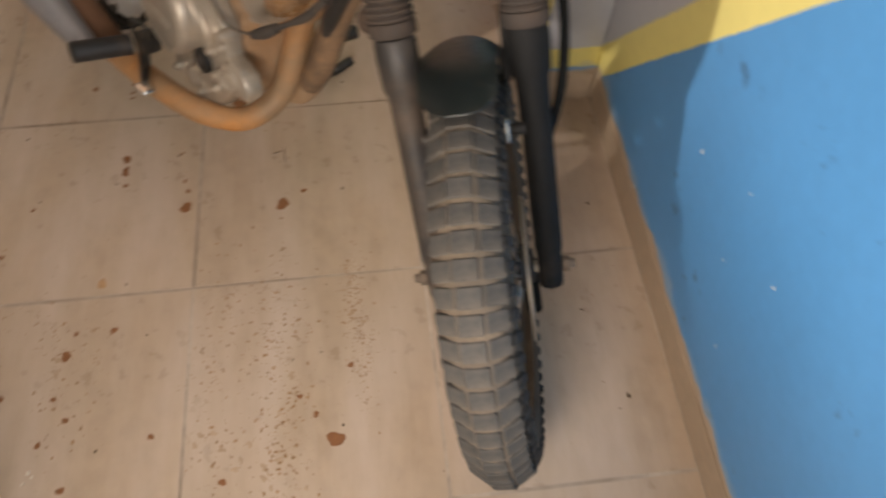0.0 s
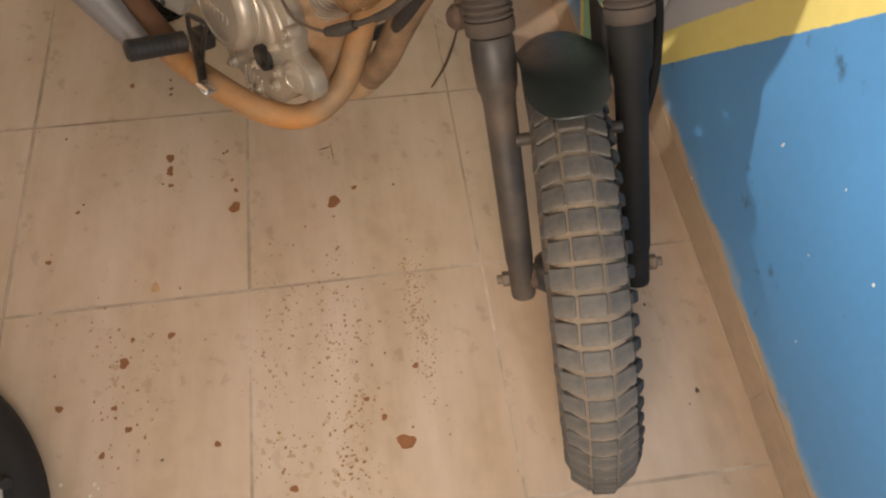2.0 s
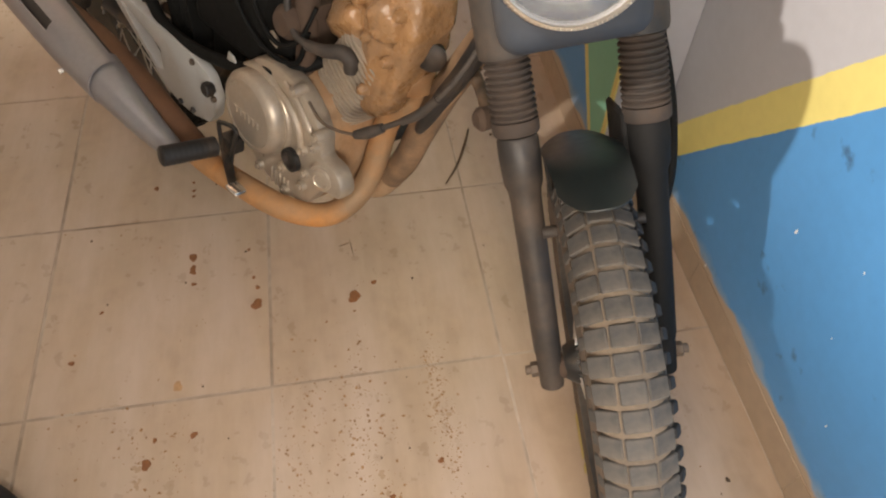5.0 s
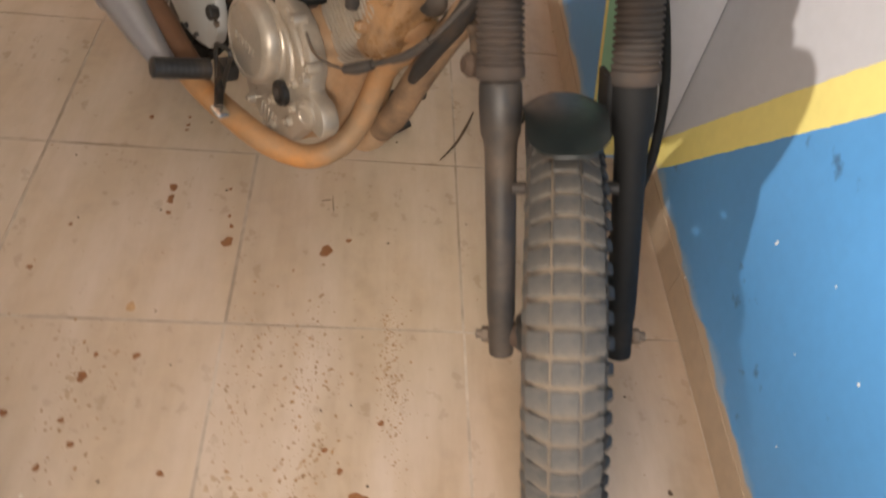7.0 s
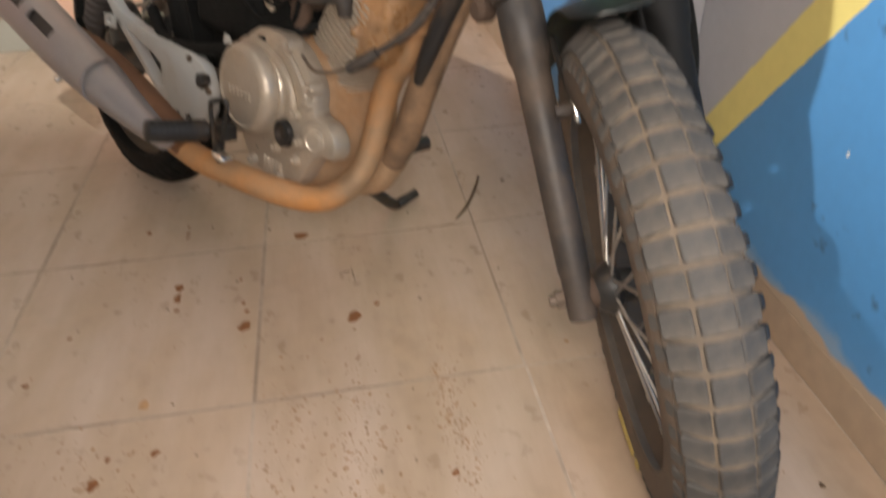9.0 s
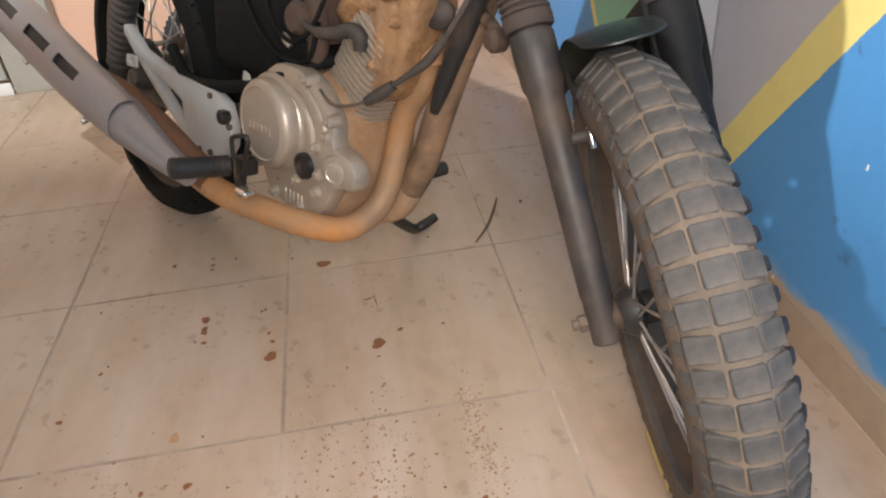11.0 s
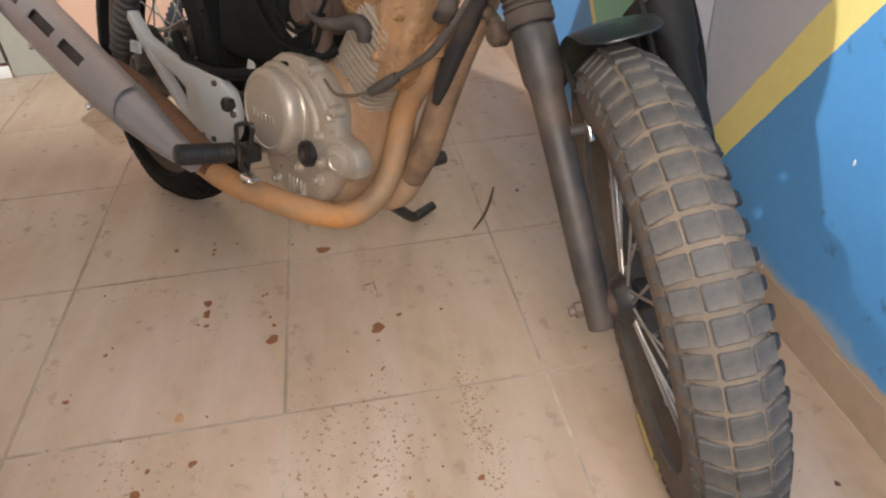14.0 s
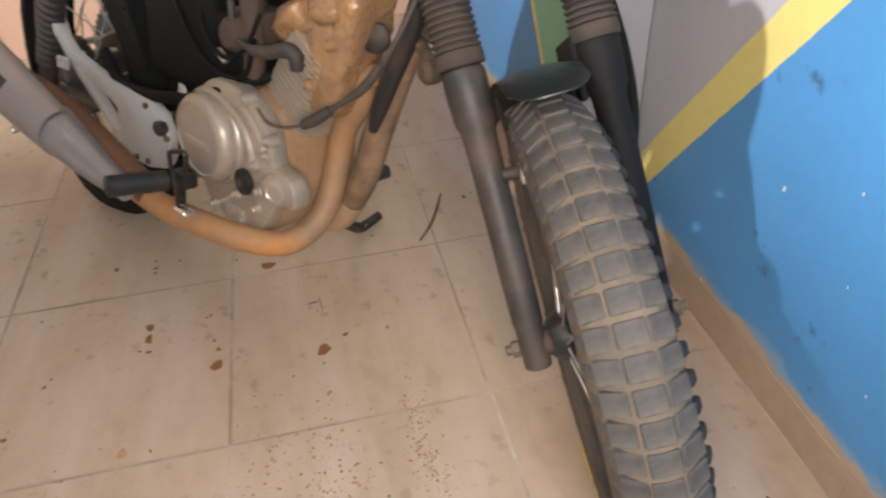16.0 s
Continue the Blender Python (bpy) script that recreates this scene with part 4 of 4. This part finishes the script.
P("engine_cradle", tube([(0.812, 0.058, 0.295), (0.775, 0.058, 0.245), (0.70, 0.055, 0.215), (0.58, 0.05, 0.21)], [0.0255, 0.025, 0.022, 0.02], 14), mud_alu_mat)
P("side_tube", tube([(0.25, -0.10, 0.44), (0.317, -0.105, 0.398), (0.43, -0.108, 0.404), (0.55, -0.100, 0.430), (0.625, -0.090, 0.458), (0.675, -0.070, 0.482), (0.70, -0.030, 0.50)], 0.0115, 12), deep_black_mat,
  label="muddy lower frame tube")
cable = tube([(1.01, 0.0, 0.72), (0.985, -0.030, 0.622), (0.948, -0.047, 0.552), (0.922, -0.058, 0.526), (0.900, -0.071, 0.506)], 0.0045, 10)
P("clutch_cable", cable, dusty_black_mat, label="black clutch cable")
P("cable_sleeve", tube([(0.968, -0.040, 0.585), (0.945, -0.048, 0.549), (0.924, -0.058, 0.527)], [0.0062, 0.0072, 0.006], 12), dusty_black_mat)
P("cable_nipple", tube([(0.900, -0.071, 0.506), (0.880, -0.081, 0.488), (0.860, -0.088, 0.474)], [0.0075, 0.0095, 0.007], 12), dusty_black_mat)
P("cable_inner", tube([(0.862, -0.088, 0.475), (0.82, -0.092, 0.459), (0.78, -0.092, 0.453), (0.745, -0.088, 0.466)], 0.0026, 8), dull_nut_mat)
# black strip added for the dark band along the down tube
P("frame_hose", tube([(1.01, 0.0, 0.72), (0.962, 0.012, 0.61), (0.925, 0.020, 0.54), (0.898, 0.026, 0.485), (0.880, 0.034, 0.45)], [0.016, 0.015, 0.0140, 0.0125, 0.008], 12), black_mat, label="black strip along the down tube")
P("steering_stop", rod((1.045, -0.006, 0.592), (1.036, -0.034, 0.590), [(0.010, 0), (0.016, 0.2), (0.017, 0.75), (0.011, 1)], 16), hub_mat, label="lug caked with brown mud")
P("stop_arm", tube([(0.960, 0.030, 0.612), (1.00, 0.012, 0.602), (1.036, -0.012, 0.594)], [0.010, 0.009, 0.009], 10), muddy_tube_mat)
# plate added beside the fender to keep a lit patch off the wall
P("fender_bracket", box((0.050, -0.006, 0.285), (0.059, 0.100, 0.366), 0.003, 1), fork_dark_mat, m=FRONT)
P("horn", lathe([(0.010, -0.02), (0.020, -0.016), (0.023, 0.0), (0.018, 0.004)], 24, along((0.900, 0.01, 0.600), (0.95, -0.05, 0.60))), black_mat, label="small black horn")

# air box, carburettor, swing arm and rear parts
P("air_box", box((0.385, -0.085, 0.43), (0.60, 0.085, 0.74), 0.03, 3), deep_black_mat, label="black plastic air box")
# block added behind the carburettor to stop bulb light reaching the floor
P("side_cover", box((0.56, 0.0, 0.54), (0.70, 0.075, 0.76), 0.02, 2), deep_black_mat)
# block added to fill the dark space behind the engine
P("battery_case", box((0.41, -0.065, 0.36), (0.665, 0.07, 0.585), 0.02, 2), deep_black_mat, label="near-black block filling the dark space behind the engine")
P("intake_boot", tube([(0.58, -0.02, 0.55), (0.64, -0.02, 0.56), (0.69, -0.005, 0.572)], [0.038, 0.032, 0.026], 18), black_mat)
carb = box((0.635, -0.06, 0.52), (0.70, 0.04, 0.60), 0.012, 2)
carb = rod((0.66, -0.06, 0.56), (0.66, -0.085, 0.56), [(0.028, 0), (0.028, 0.6), (0.02, 1)], 18, carb)
P("throttle_body", carb, hub_mat, label="dusty throttle body")
P("intake_manifold", tube([(0.672, -0.045, 0.64), (0.682, -0.048, 0.575), (0.686, -0.050, 0.53), (0.680, -0.050, 0.475)], [0.020, 0.019, 0.018, 0.016], 14), hub_mat, label="brown rubber intake manifold")
P("manifold_clip", tube([(0.630, -0.080, 0.530), (0.640, -0.082, 0.524), (0.650, -0.080, 0.514)], [0.005, 0.007, 0.005], 10), nut_mat, label="dull metal clip")
P("wiring", tube([(0.50, -0.088, 0.60), (0.57, -0.092, 0.53), (0.63, -0.085, 0.495), (0.685, -0.070, 0.50), (0.70, -0.060, 0.56)], 0.0045, 8), deep_black_mat, label="black wiring loom")
P("wiring", tube([(0.56, -0.070, 0.62), (0.60, -0.088, 0.56), (0.655, -0.088, 0.525), (0.695, -0.075, 0.545), (0.705, -0.05, 0.60)], 0.0038, 8), deep_black_mat)
P("cable_tag", plate([(0.536, 0.438), (0.566, 0.438), (0.558, 0.453), (0.541, 0.455)], -0.106, -0.1035, bevel=0.0005, to3=side), bracket_mat, label="small white tag")
P("swing_arm", tube([(0.48, -0.075, 0.36), (0.32, -0.080, 0.322), (0.18, -0.084, 0.314), (0.05, -0.090, 0.315)], 0.0205, 12, flat=0.7), black_metal_mat, label="black swing arm")
P("swing_arm", tube([(0.48, 0.075, 0.36), (0.30, 0.085, 0.342), (0.14, 0.088, 0.322), (0.05, 0.09, 0.32)], 0.0235, 12, flat=0.7), black_metal_mat)
P("rear_fender", tube([(0.30, 0.0, 0.60), (0.15, 0.0, 0.675), (-0.05, 0.0, 0.70), (-0.25, 0.0, 0.68), (-0.42, 0.0, 0.60)], [0.075, 0.08, 0.08, 0.075, 0.06], 20, flat=0.25), black_mat)
def guard(cx, cz, r, a0, a1, y0, y1):
    """A curved plate round an axle, over the front of the rear tyre."""
    b = bmesh.new()
    rows = []
    for k in range(17):
        a = radians(a0 + (a1 - a0) * k / 16)
        rows.append([b.verts.new((cx + q * math.cos(a), y, cz + q * math.sin(a))) for q, y in ((r, y0), (r, y1), (r + 0.007, y1), (r + 0.007, y0))])
    for p, q in zip(rows, rows[1:]):
        for i in range(4):
            b.faces.new((p[i], p[(i + 1) % 4], q[(i + 1) % 4], q[i]))
    b.faces.new(rows[0][::-1])
    b.faces.new(rows[-1])
    return b


# black plate added to darken the space before the rear tyre
P("inner_mudguard", guard(0.038, 0.331, 0.348, 8, 100, -0.082, 0.05), deep_black_mat, label="black plate added to darken the space before the rear tyre")
P("rear_shock", tube([(0.42, 0.0, 0.40), (0.34, 0.0, 0.60)], 0.035, 14), black_metal_mat)
spring = [(0.012, 0.0), (0.020, 0.02), (0.020, 0.28)]
for k in range(11):
    q = 0.30 + 0.058 * k
    spring += [(0.019, q), (0.027, q + 0.016), (0.027, q + 0.036), (0.019, q + 0.052)]
P("side_shock", rod((-0.037, -0.116, 0.275), (0.093, -0.116, 0.545), spring + [(0.020, 0.96), (0.012, 1.0)], 20), core_mat, label="dark dusty shock absorber with a ribbed boot")
teeth = [(q * math.cos(a), q * math.sin(a)) for k in range(88) for a in (2 * math.pi * k / 88,) for q in (0.148 if k % 2 else 0.139,)]
sprocket = P("rear_sprocket", plate(teeth, 0.050, 0.056, holes=[circle(0.106 * math.cos(a), 0.106 * math.sin(a), 0.017, 14) for a in (2 * math.pi * k / 6 + 0.35 for k in range(6))],
                                    bevel=0.001, to3=lambda x, y, z: (z, x, y)), cowl_mat, m=REAR, label="blue-grey rear sprocket with round holes")
for k in range(6):
    a = 2 * math.pi * k / 6 + 0.1
    P("sprocket_bolt", hexagon((0.020, 0.074 * math.cos(a), 0.074 * math.sin(a)), (-0.066, 0.074 * math.cos(a), 0.074 * math.sin(a)), 0.006), nut_mat, sprocket, m=REAR)
# unseen tank and seat for their shadows; the seat lowered to light the floor
P("tank", tube([(1.02, 0.0, 0.86), (0.95, 0.0, 0.90), (0.80, 0.0, 0.90), (0.66, 0.0, 0.84), (0.58, 0.0, 0.80)], [0.07, 0.115, 0.13, 0.105, 0.06], 28), tank_mat)
P("seat", tube([(0.62, 0.0, 0.78), (0.45, 0.0, 0.735), (0.20, 0.0, 0.735), (-0.10, 0.0, 0.78), (-0.25, 0.0, 0.835)], [0.08, 0.11, 0.12, 0.115, 0.07], 24, flat=0.42), seat_mat)
P("frame_spine", tube([(1.05, 0.0, 0.84), (0.85, 0.0, 0.80), (0.60, 0.0, 0.70), (0.30, 0.0, 0.70)], 0.02, 12), black_metal_mat)
P("head_stock", rod((1.035, 0.02, 0.90), (1.075, 0.02, 0.80), [(0.03, 0), (0.027, 0.2), (0.027, 0.8), (0.03, 1)], 20), black_metal_mat)

# side stand reaching the floor
inv = BODY.inverted()
foot = inv @ Vector((0.284, 0.534, 0.016))
tip = inv @ Vector((0.340, 0.565, 0.020))
P("side_stand", tube([(0.66, 0.10, 0.195), tuple(Vector((0.66, 0.10, 0.195)).lerp(foot, 0.5)), tuple(foot), tuple(foot.lerp(tip, 0.45) - Vector((0, 0, 0.004))), tuple(tip)],
                      [0.013, 0.0125, 0.0120, 0.0115, 0.0105], 12), black_metal_mat, label="black side stand with a hooked foot")
P("stand_pivot", box((0.63, 0.085, 0.185), (0.70, 0.115, 0.235), 0.006), black_metal_mat)

# ---------- spare wheel and floor litter ----------
spare = thing("spare_wheel", "black tyre on a grey wheel lying flat on the floor", "wheel")
SC = Matrix.Translation((-0.672, -0.430, 0.0)) @ Matrix.Diagonal((1.13, 1.13, 1.0, 1.0))
part("tyre", lathe([(0.285, 0.004), (0.305, 0.006), (0.324, 0.020), (0.330, 0.045), (0.324, 0.070), (0.308, 0.084), (0.296, 0.086), (0.287, 0.082), (0.284, 0.07), (0.284, 0.022)], 72, SC, cap=False),
     spare_mat, spare, "worn black tyre")
part("rim", lathe([(0.20, 0.018), (0.280, 0.015), (0.2830, 0.074), (0.274, 0.076), (0.262, 0.062), (0.12, 0.050), (0.10, 0.07), (0.02, 0.072), (0.02, 0.03)], 64, SC, cap=False), bracket_mat, spare, "dull grey wheel disc")
part("valve", tube([(-0.383, -0.310, 0.06), (-0.363, -0.325, 0.085), (-0.348, -0.335, 0.10)][::-1], [0.009, 0.008, 0.006], 10, 3), spare_mat, spare, "black valve stem")

def drop(x, y, r, h=0.0009, k=14, wob=0.34):
    b = bmesh.new()
    ph = [rng.uniform(0, 6.28) for _ in range(3)]
    ring, top = [], []
    for i in range(k):
        a = 2 * math.pi * i / k
        q = r * (1 + wob * (0.5 * math.sin(2 * a + ph[0]) + 0.35 * math.sin(3 * a + ph[1]) + 0.25 * math.sin(5 * a + ph[2])))
        ring.append(b.verts.new((x + q * math.cos(a), y + q * math.sin(a), 0.0)))
        top.append(b.verts.new((x + 0.75 * q * math.cos(a), y + 0.75 * q * math.sin(a), h)))
    for i in range(k):
        b.faces.new((ring[i], ring[(i + 1) % k], top[(i + 1) % k], top[i]))
    b.faces.new(top)
    return b


# single drops that can be told apart
for x, y, r in ((0.173, 0.182, 0.0135), (-0.027, 0.193, 0.0120), (-0.161, 0.334, 0.0095), (-0.160, 0.305, 0.0070), (-0.160, 0.294, 0.0065), (-0.157, 0.263, 0.005), (0.217, 0.212, 0.0055),
                (-0.143, -0.075, 0.0065), (0.263, -0.327, 0.0145), (0.296, -0.192, 0.0055), (-0.253, 0.548, 0.006), (-0.025, 0.235, 0.005), (-0.033, 0.262, 0.004), (-0.043, 0.338, 0.0035),
                (-0.167, 0.512, 0.004), (-0.167, 0.529, 0.0045), (-0.169, 0.555, 0.0035), (0.076, 0.471, 0.0135), (-0.224, -0.119, 0.0095), (-0.329, -0.190, 0.0065), (-0.235, -0.201, 0.005),
                (-0.208, -0.242, 0.0055), (-0.249, -0.282, 0.0055), (-0.057, -0.288, 0.0055), (0.069, -0.380, 0.0065), (0.202, -0.243, 0.005), (0.230, -0.279, 0.0055), (-0.199, -0.364, 0.0065),
                (-0.338, 0.219, 0.004), (-0.212, -0.075, 0.0045), (-0.382, 0.109, 0.0055), (0.112, 0.129, 0.0025)):
    ob = part("mud_drop", drop(x, y, r), drop_mat)
    tagged(ob, "dried rust-brown mud drop on the tiles", "stain", "mud drops on the floor")
tagged(part("mud_drop", drop(-0.177, 0.028, 0.0095, 0.0004), pale_drop_mat), "faint brown mud stain on the tiles", "stain", "mud drops on the floor")
tagged(part("mud_drop", drop(0.535, 0.044, 0.0045), pale_drop_mat), "small orange mud speck on the tiles", "stain", "mud drops on the floor")

# a pencil-thin scratch on one tile, and a few white crumbs
tagged(part("scratch", tube([(0.176, 0.334, 0.0006), (0.178, 0.310, 0.0008), (0.181, 0.288, 0.0006)], [0.0005, 0.0010, 0.0005], 6, 4), grit_mat), "short dark scratch on a floor tile", "scratch")
tagged(part("scratch", tube([(0.152, 0.318, 0.0006), (0.165, 0.321, 0.0008), (0.174, 0.324, 0.0006)], [0.0005, 0.0010, 0.0005], 6, 4), grit_mat), "faint dark scratch on a floor tile", "scratch")
for x, y, r in ((-0.311, -0.322, 0.0032), (-0.256, -0.328, 0.0036), (-0.262, -0.346, 0.0026), (-0.249, -0.336, 0.0024)):
    b = bmesh.new()
    bmesh.ops.create_icosphere(b, subdivisions=2, radius=r)
    for v in b.verts:
        v.co *= 1 + 0.35 * noise.noise(v.co * 400)
        v.co.z = max(v.co.z * 0.45, -0.0015)
    tagged(part("crumb", b, crumb_mat, m=Matrix.Translation((x, y, 0.0014))), "small white crumb on the floor tiles", "crumb", "white crumbs")
spatter = None
def field(n, cx, cy, sx, sy, r0, r1):
    global spatter
    for _ in range(n):
        x, y = rng.gauss(cx, sx), rng.gauss(cy, sy)
        r = 0.8 * (r0 + (r1 - r0) * rng.random() ** 3)
        if x < WX - 0.03 and y < 1.0:
            spatter = join(spatter, drop(x, y, r, rng.uniform(0.0004, 0.0009), 9, 0.45))


for args in ((190, 0.308, -0.04, 0.012, 0.07, 0.0008, 0.0032), (150, 0.322, -0.18, 0.016, 0.07, 0.0008, 0.0030), (330, 0.16, -0.15, 0.035, 0.11, 0.0008, 0.0038),
             (150, 0.175, -0.36, 0.025, 0.06, 0.0009, 0.0042), (180, 0.045, -0.12, 0.026, 0.10, 0.0008, 0.0034), (60, 0.06, -0.34, 0.026, 0.05, 0.0009, 0.0042),
             (80, -0.22, -0.20, 0.03, 0.10, 0.0009, 0.004), (40, -0.17, -0.15, 0.015, 0.07, 0.0008, 0.0026), (30, -0.33, -0.05, 0.05, 0.05, 0.0009, 0.0036),
             (60, 0.0, 0.10, 0.28, 0.25, 0.0008, 0.0024), (25, 0.75, -0.10, 0.05, 0.25, 0.0008, 0.002), (25, -0.6, 0.3, 0.25, 0.3, 0.0009, 0.003)):
    field(*args)
halo = None
for cx, cy, sx, sy, m in ((0.175, -0.38, 0.022, 0.035, 7), (0.105, -0.37, 0.012, 0.03, 3), (0.165, -0.22, 0.02, 0.05, 3), (0.31, -0.06, 0.012, 0.06, 4), (-0.23, -0.16, 0.012, 0.05, 4), (0.05, -0.30, 0.02, 0.05, 4)):
    for _ in range(m):
        halo = join(halo, drop(rng.gauss(cx, sx), rng.gauss(cy, sy), rng.uniform(0.003, 0.007), rng.uniform(0.00012, 0.00034), 16, 0.6))
tagged(part("mud_film", halo, halo_mat), "faint tan mud film on the tiles", "stain", kind="stuff")
tagged(part("mud_spatter", spatter, spatter_mat), "fine brown mud spatter over the floor tiles", "stain", kind="stuff")
grit = None
for _ in range(40):
    grit = join(grit, drop(rng.uniform(-0.5, 0.84), rng.uniform(-0.5, 1.3), rng.uniform(0.0012, 0.0032), 0.0015, 6))
grit = join(grit, drop(0.795, -0.307, 0.0045, 0.002, 8))
grit = join(grit, drop(0.553, 0.613, 0.0045, 0.002, 8))
tagged(part("floor_grit", grit, grit_mat), "dark grit scattered on the floor", "grit", kind="stuff")
tagged(part("twig", tube([(0.500, 0.636, 0.004), (0.482, 0.585, 0.006), (0.452, 0.520, 0.004), (0.414, 0.462, 0.004)], [0.0022, 0.0032, 0.0030, 0.0015], 7), twig_mat),
       "thin dry brown twig on the tiles", "twig")

# paint chips on the blue wall
chips = None
for y, z, r in ((-0.050, 0.375, 0.0050), (-0.315, 0.419, 0.0040), (-0.546, 0.158, 0.011), (-0.573, 0.207, 0.007),
                (-0.307, 0.205, 0.0028), (-0.187, 0.453, 0.0025), (-0.216, 0.322, 0.0022), (0.093, 0.085, 0.004)):
    c = drop(0, 0, r, 0.0006, 9, 0.5)
    chips = join(chips, c, Matrix.Translation((WX, y, z)) @ Matrix.Rotation(-math.pi / 2, 4, "Y") @ Matrix.Diagonal((1.0, 0.6, 1.0, 1.0)))
tagged(part("paint_chips", chips, flake_mat), "white chips in the blue wall paint", "chip", kind="stuff")

# ---------- floor tiles and skirting ----------
def slab(sx, sy, h, bev):
    b = bmesh.new()
    bmesh.ops.create_cube(b, size=1)
    for v in b.verts:
        v.co = Vector((v.co.x * sx, v.co.y * sy, (v.co.z - 0.5) * h))
    bmesh.ops.bevel(b, geom=[e for e in b.edges if e.verts[0].co.z > -0.001 and e.verts[1].co.z > -0.001], offset=bev, segments=2, affect="EDGES")
    return b


gap = 0.0040
tile_me = {}
for i in range(-10, 2):
    for j in range(-6, 5):
        x0, x1 = i * TILE + gap / 2, (i + 1) * TILE - gap / 2
        y0, y1 = j * TILE + gap / 2, (j + 1) * TILE - gap / 2
        x0, y0 = max(x0, X0 + 0.003), max(y0, Y0 + 0.003)
        lim = (PX if y0 > PY else WX) - 0.012
        x1, y1 = min(x1, WX - 0.003), min(y1, Y1 - 0.003)
        if x1 - x0 < 0.02 or y1 - y0 < 0.02:
            continue
        key = (round(x1 - x0, 3), round(y1 - y0, 3))
        if key not in tile_me:
            me = to_mesh("tile", slab(*key, 0.010, 0.0013), tile_mat)
            me.materials.append(edge_mat)
            for f in me.polygons:          # the rounded rim is coloured paler than the face, as if catching light
                if 0.2 < f.normal.z < 0.985:
                    f.material_index = 1
            tile_me[key] = me
        piece("floor_tile", tile_me[key], Matrix.Translation(((x0 + x1) / 2, (y0 + y1) / 2, rng.uniform(-0.0004, 0.0))) @ Matrix.Rotation(rng.uniform(-0.0012, 0.0012), 4, "Z"), floor)

skirting = thing("baseboard", "beige tile skirting along the painted wall", "baseboard", kind="structure")
def skirt_run(along_y, fixed, a, b):
    p = a
    while p < b - 0.01:
        q = min(p + TILE, b)
        if along_y:
            bm = box((fixed - 0.0025, p + 0.0002, 0.0), (fixed - 0.0005, q - 0.0002, 0.078), 0.0008, 1)
        else:
            bm = box((p + 0.0002, fixed - 0.0025, 0.0), (q - 0.0002, fixed - 0.0005, 0.078), 0.0008, 1)
        part("skirting_tile", bm, skirt_mat, skirting)
        p = q


skirt_run(True, WX, Y0 + 0.01, PY - 0.012)
skirt_run(False, PY, PX - 0.011, WX - 0.013)
skirt_run(True, PX, PY + 0.002, Y1)
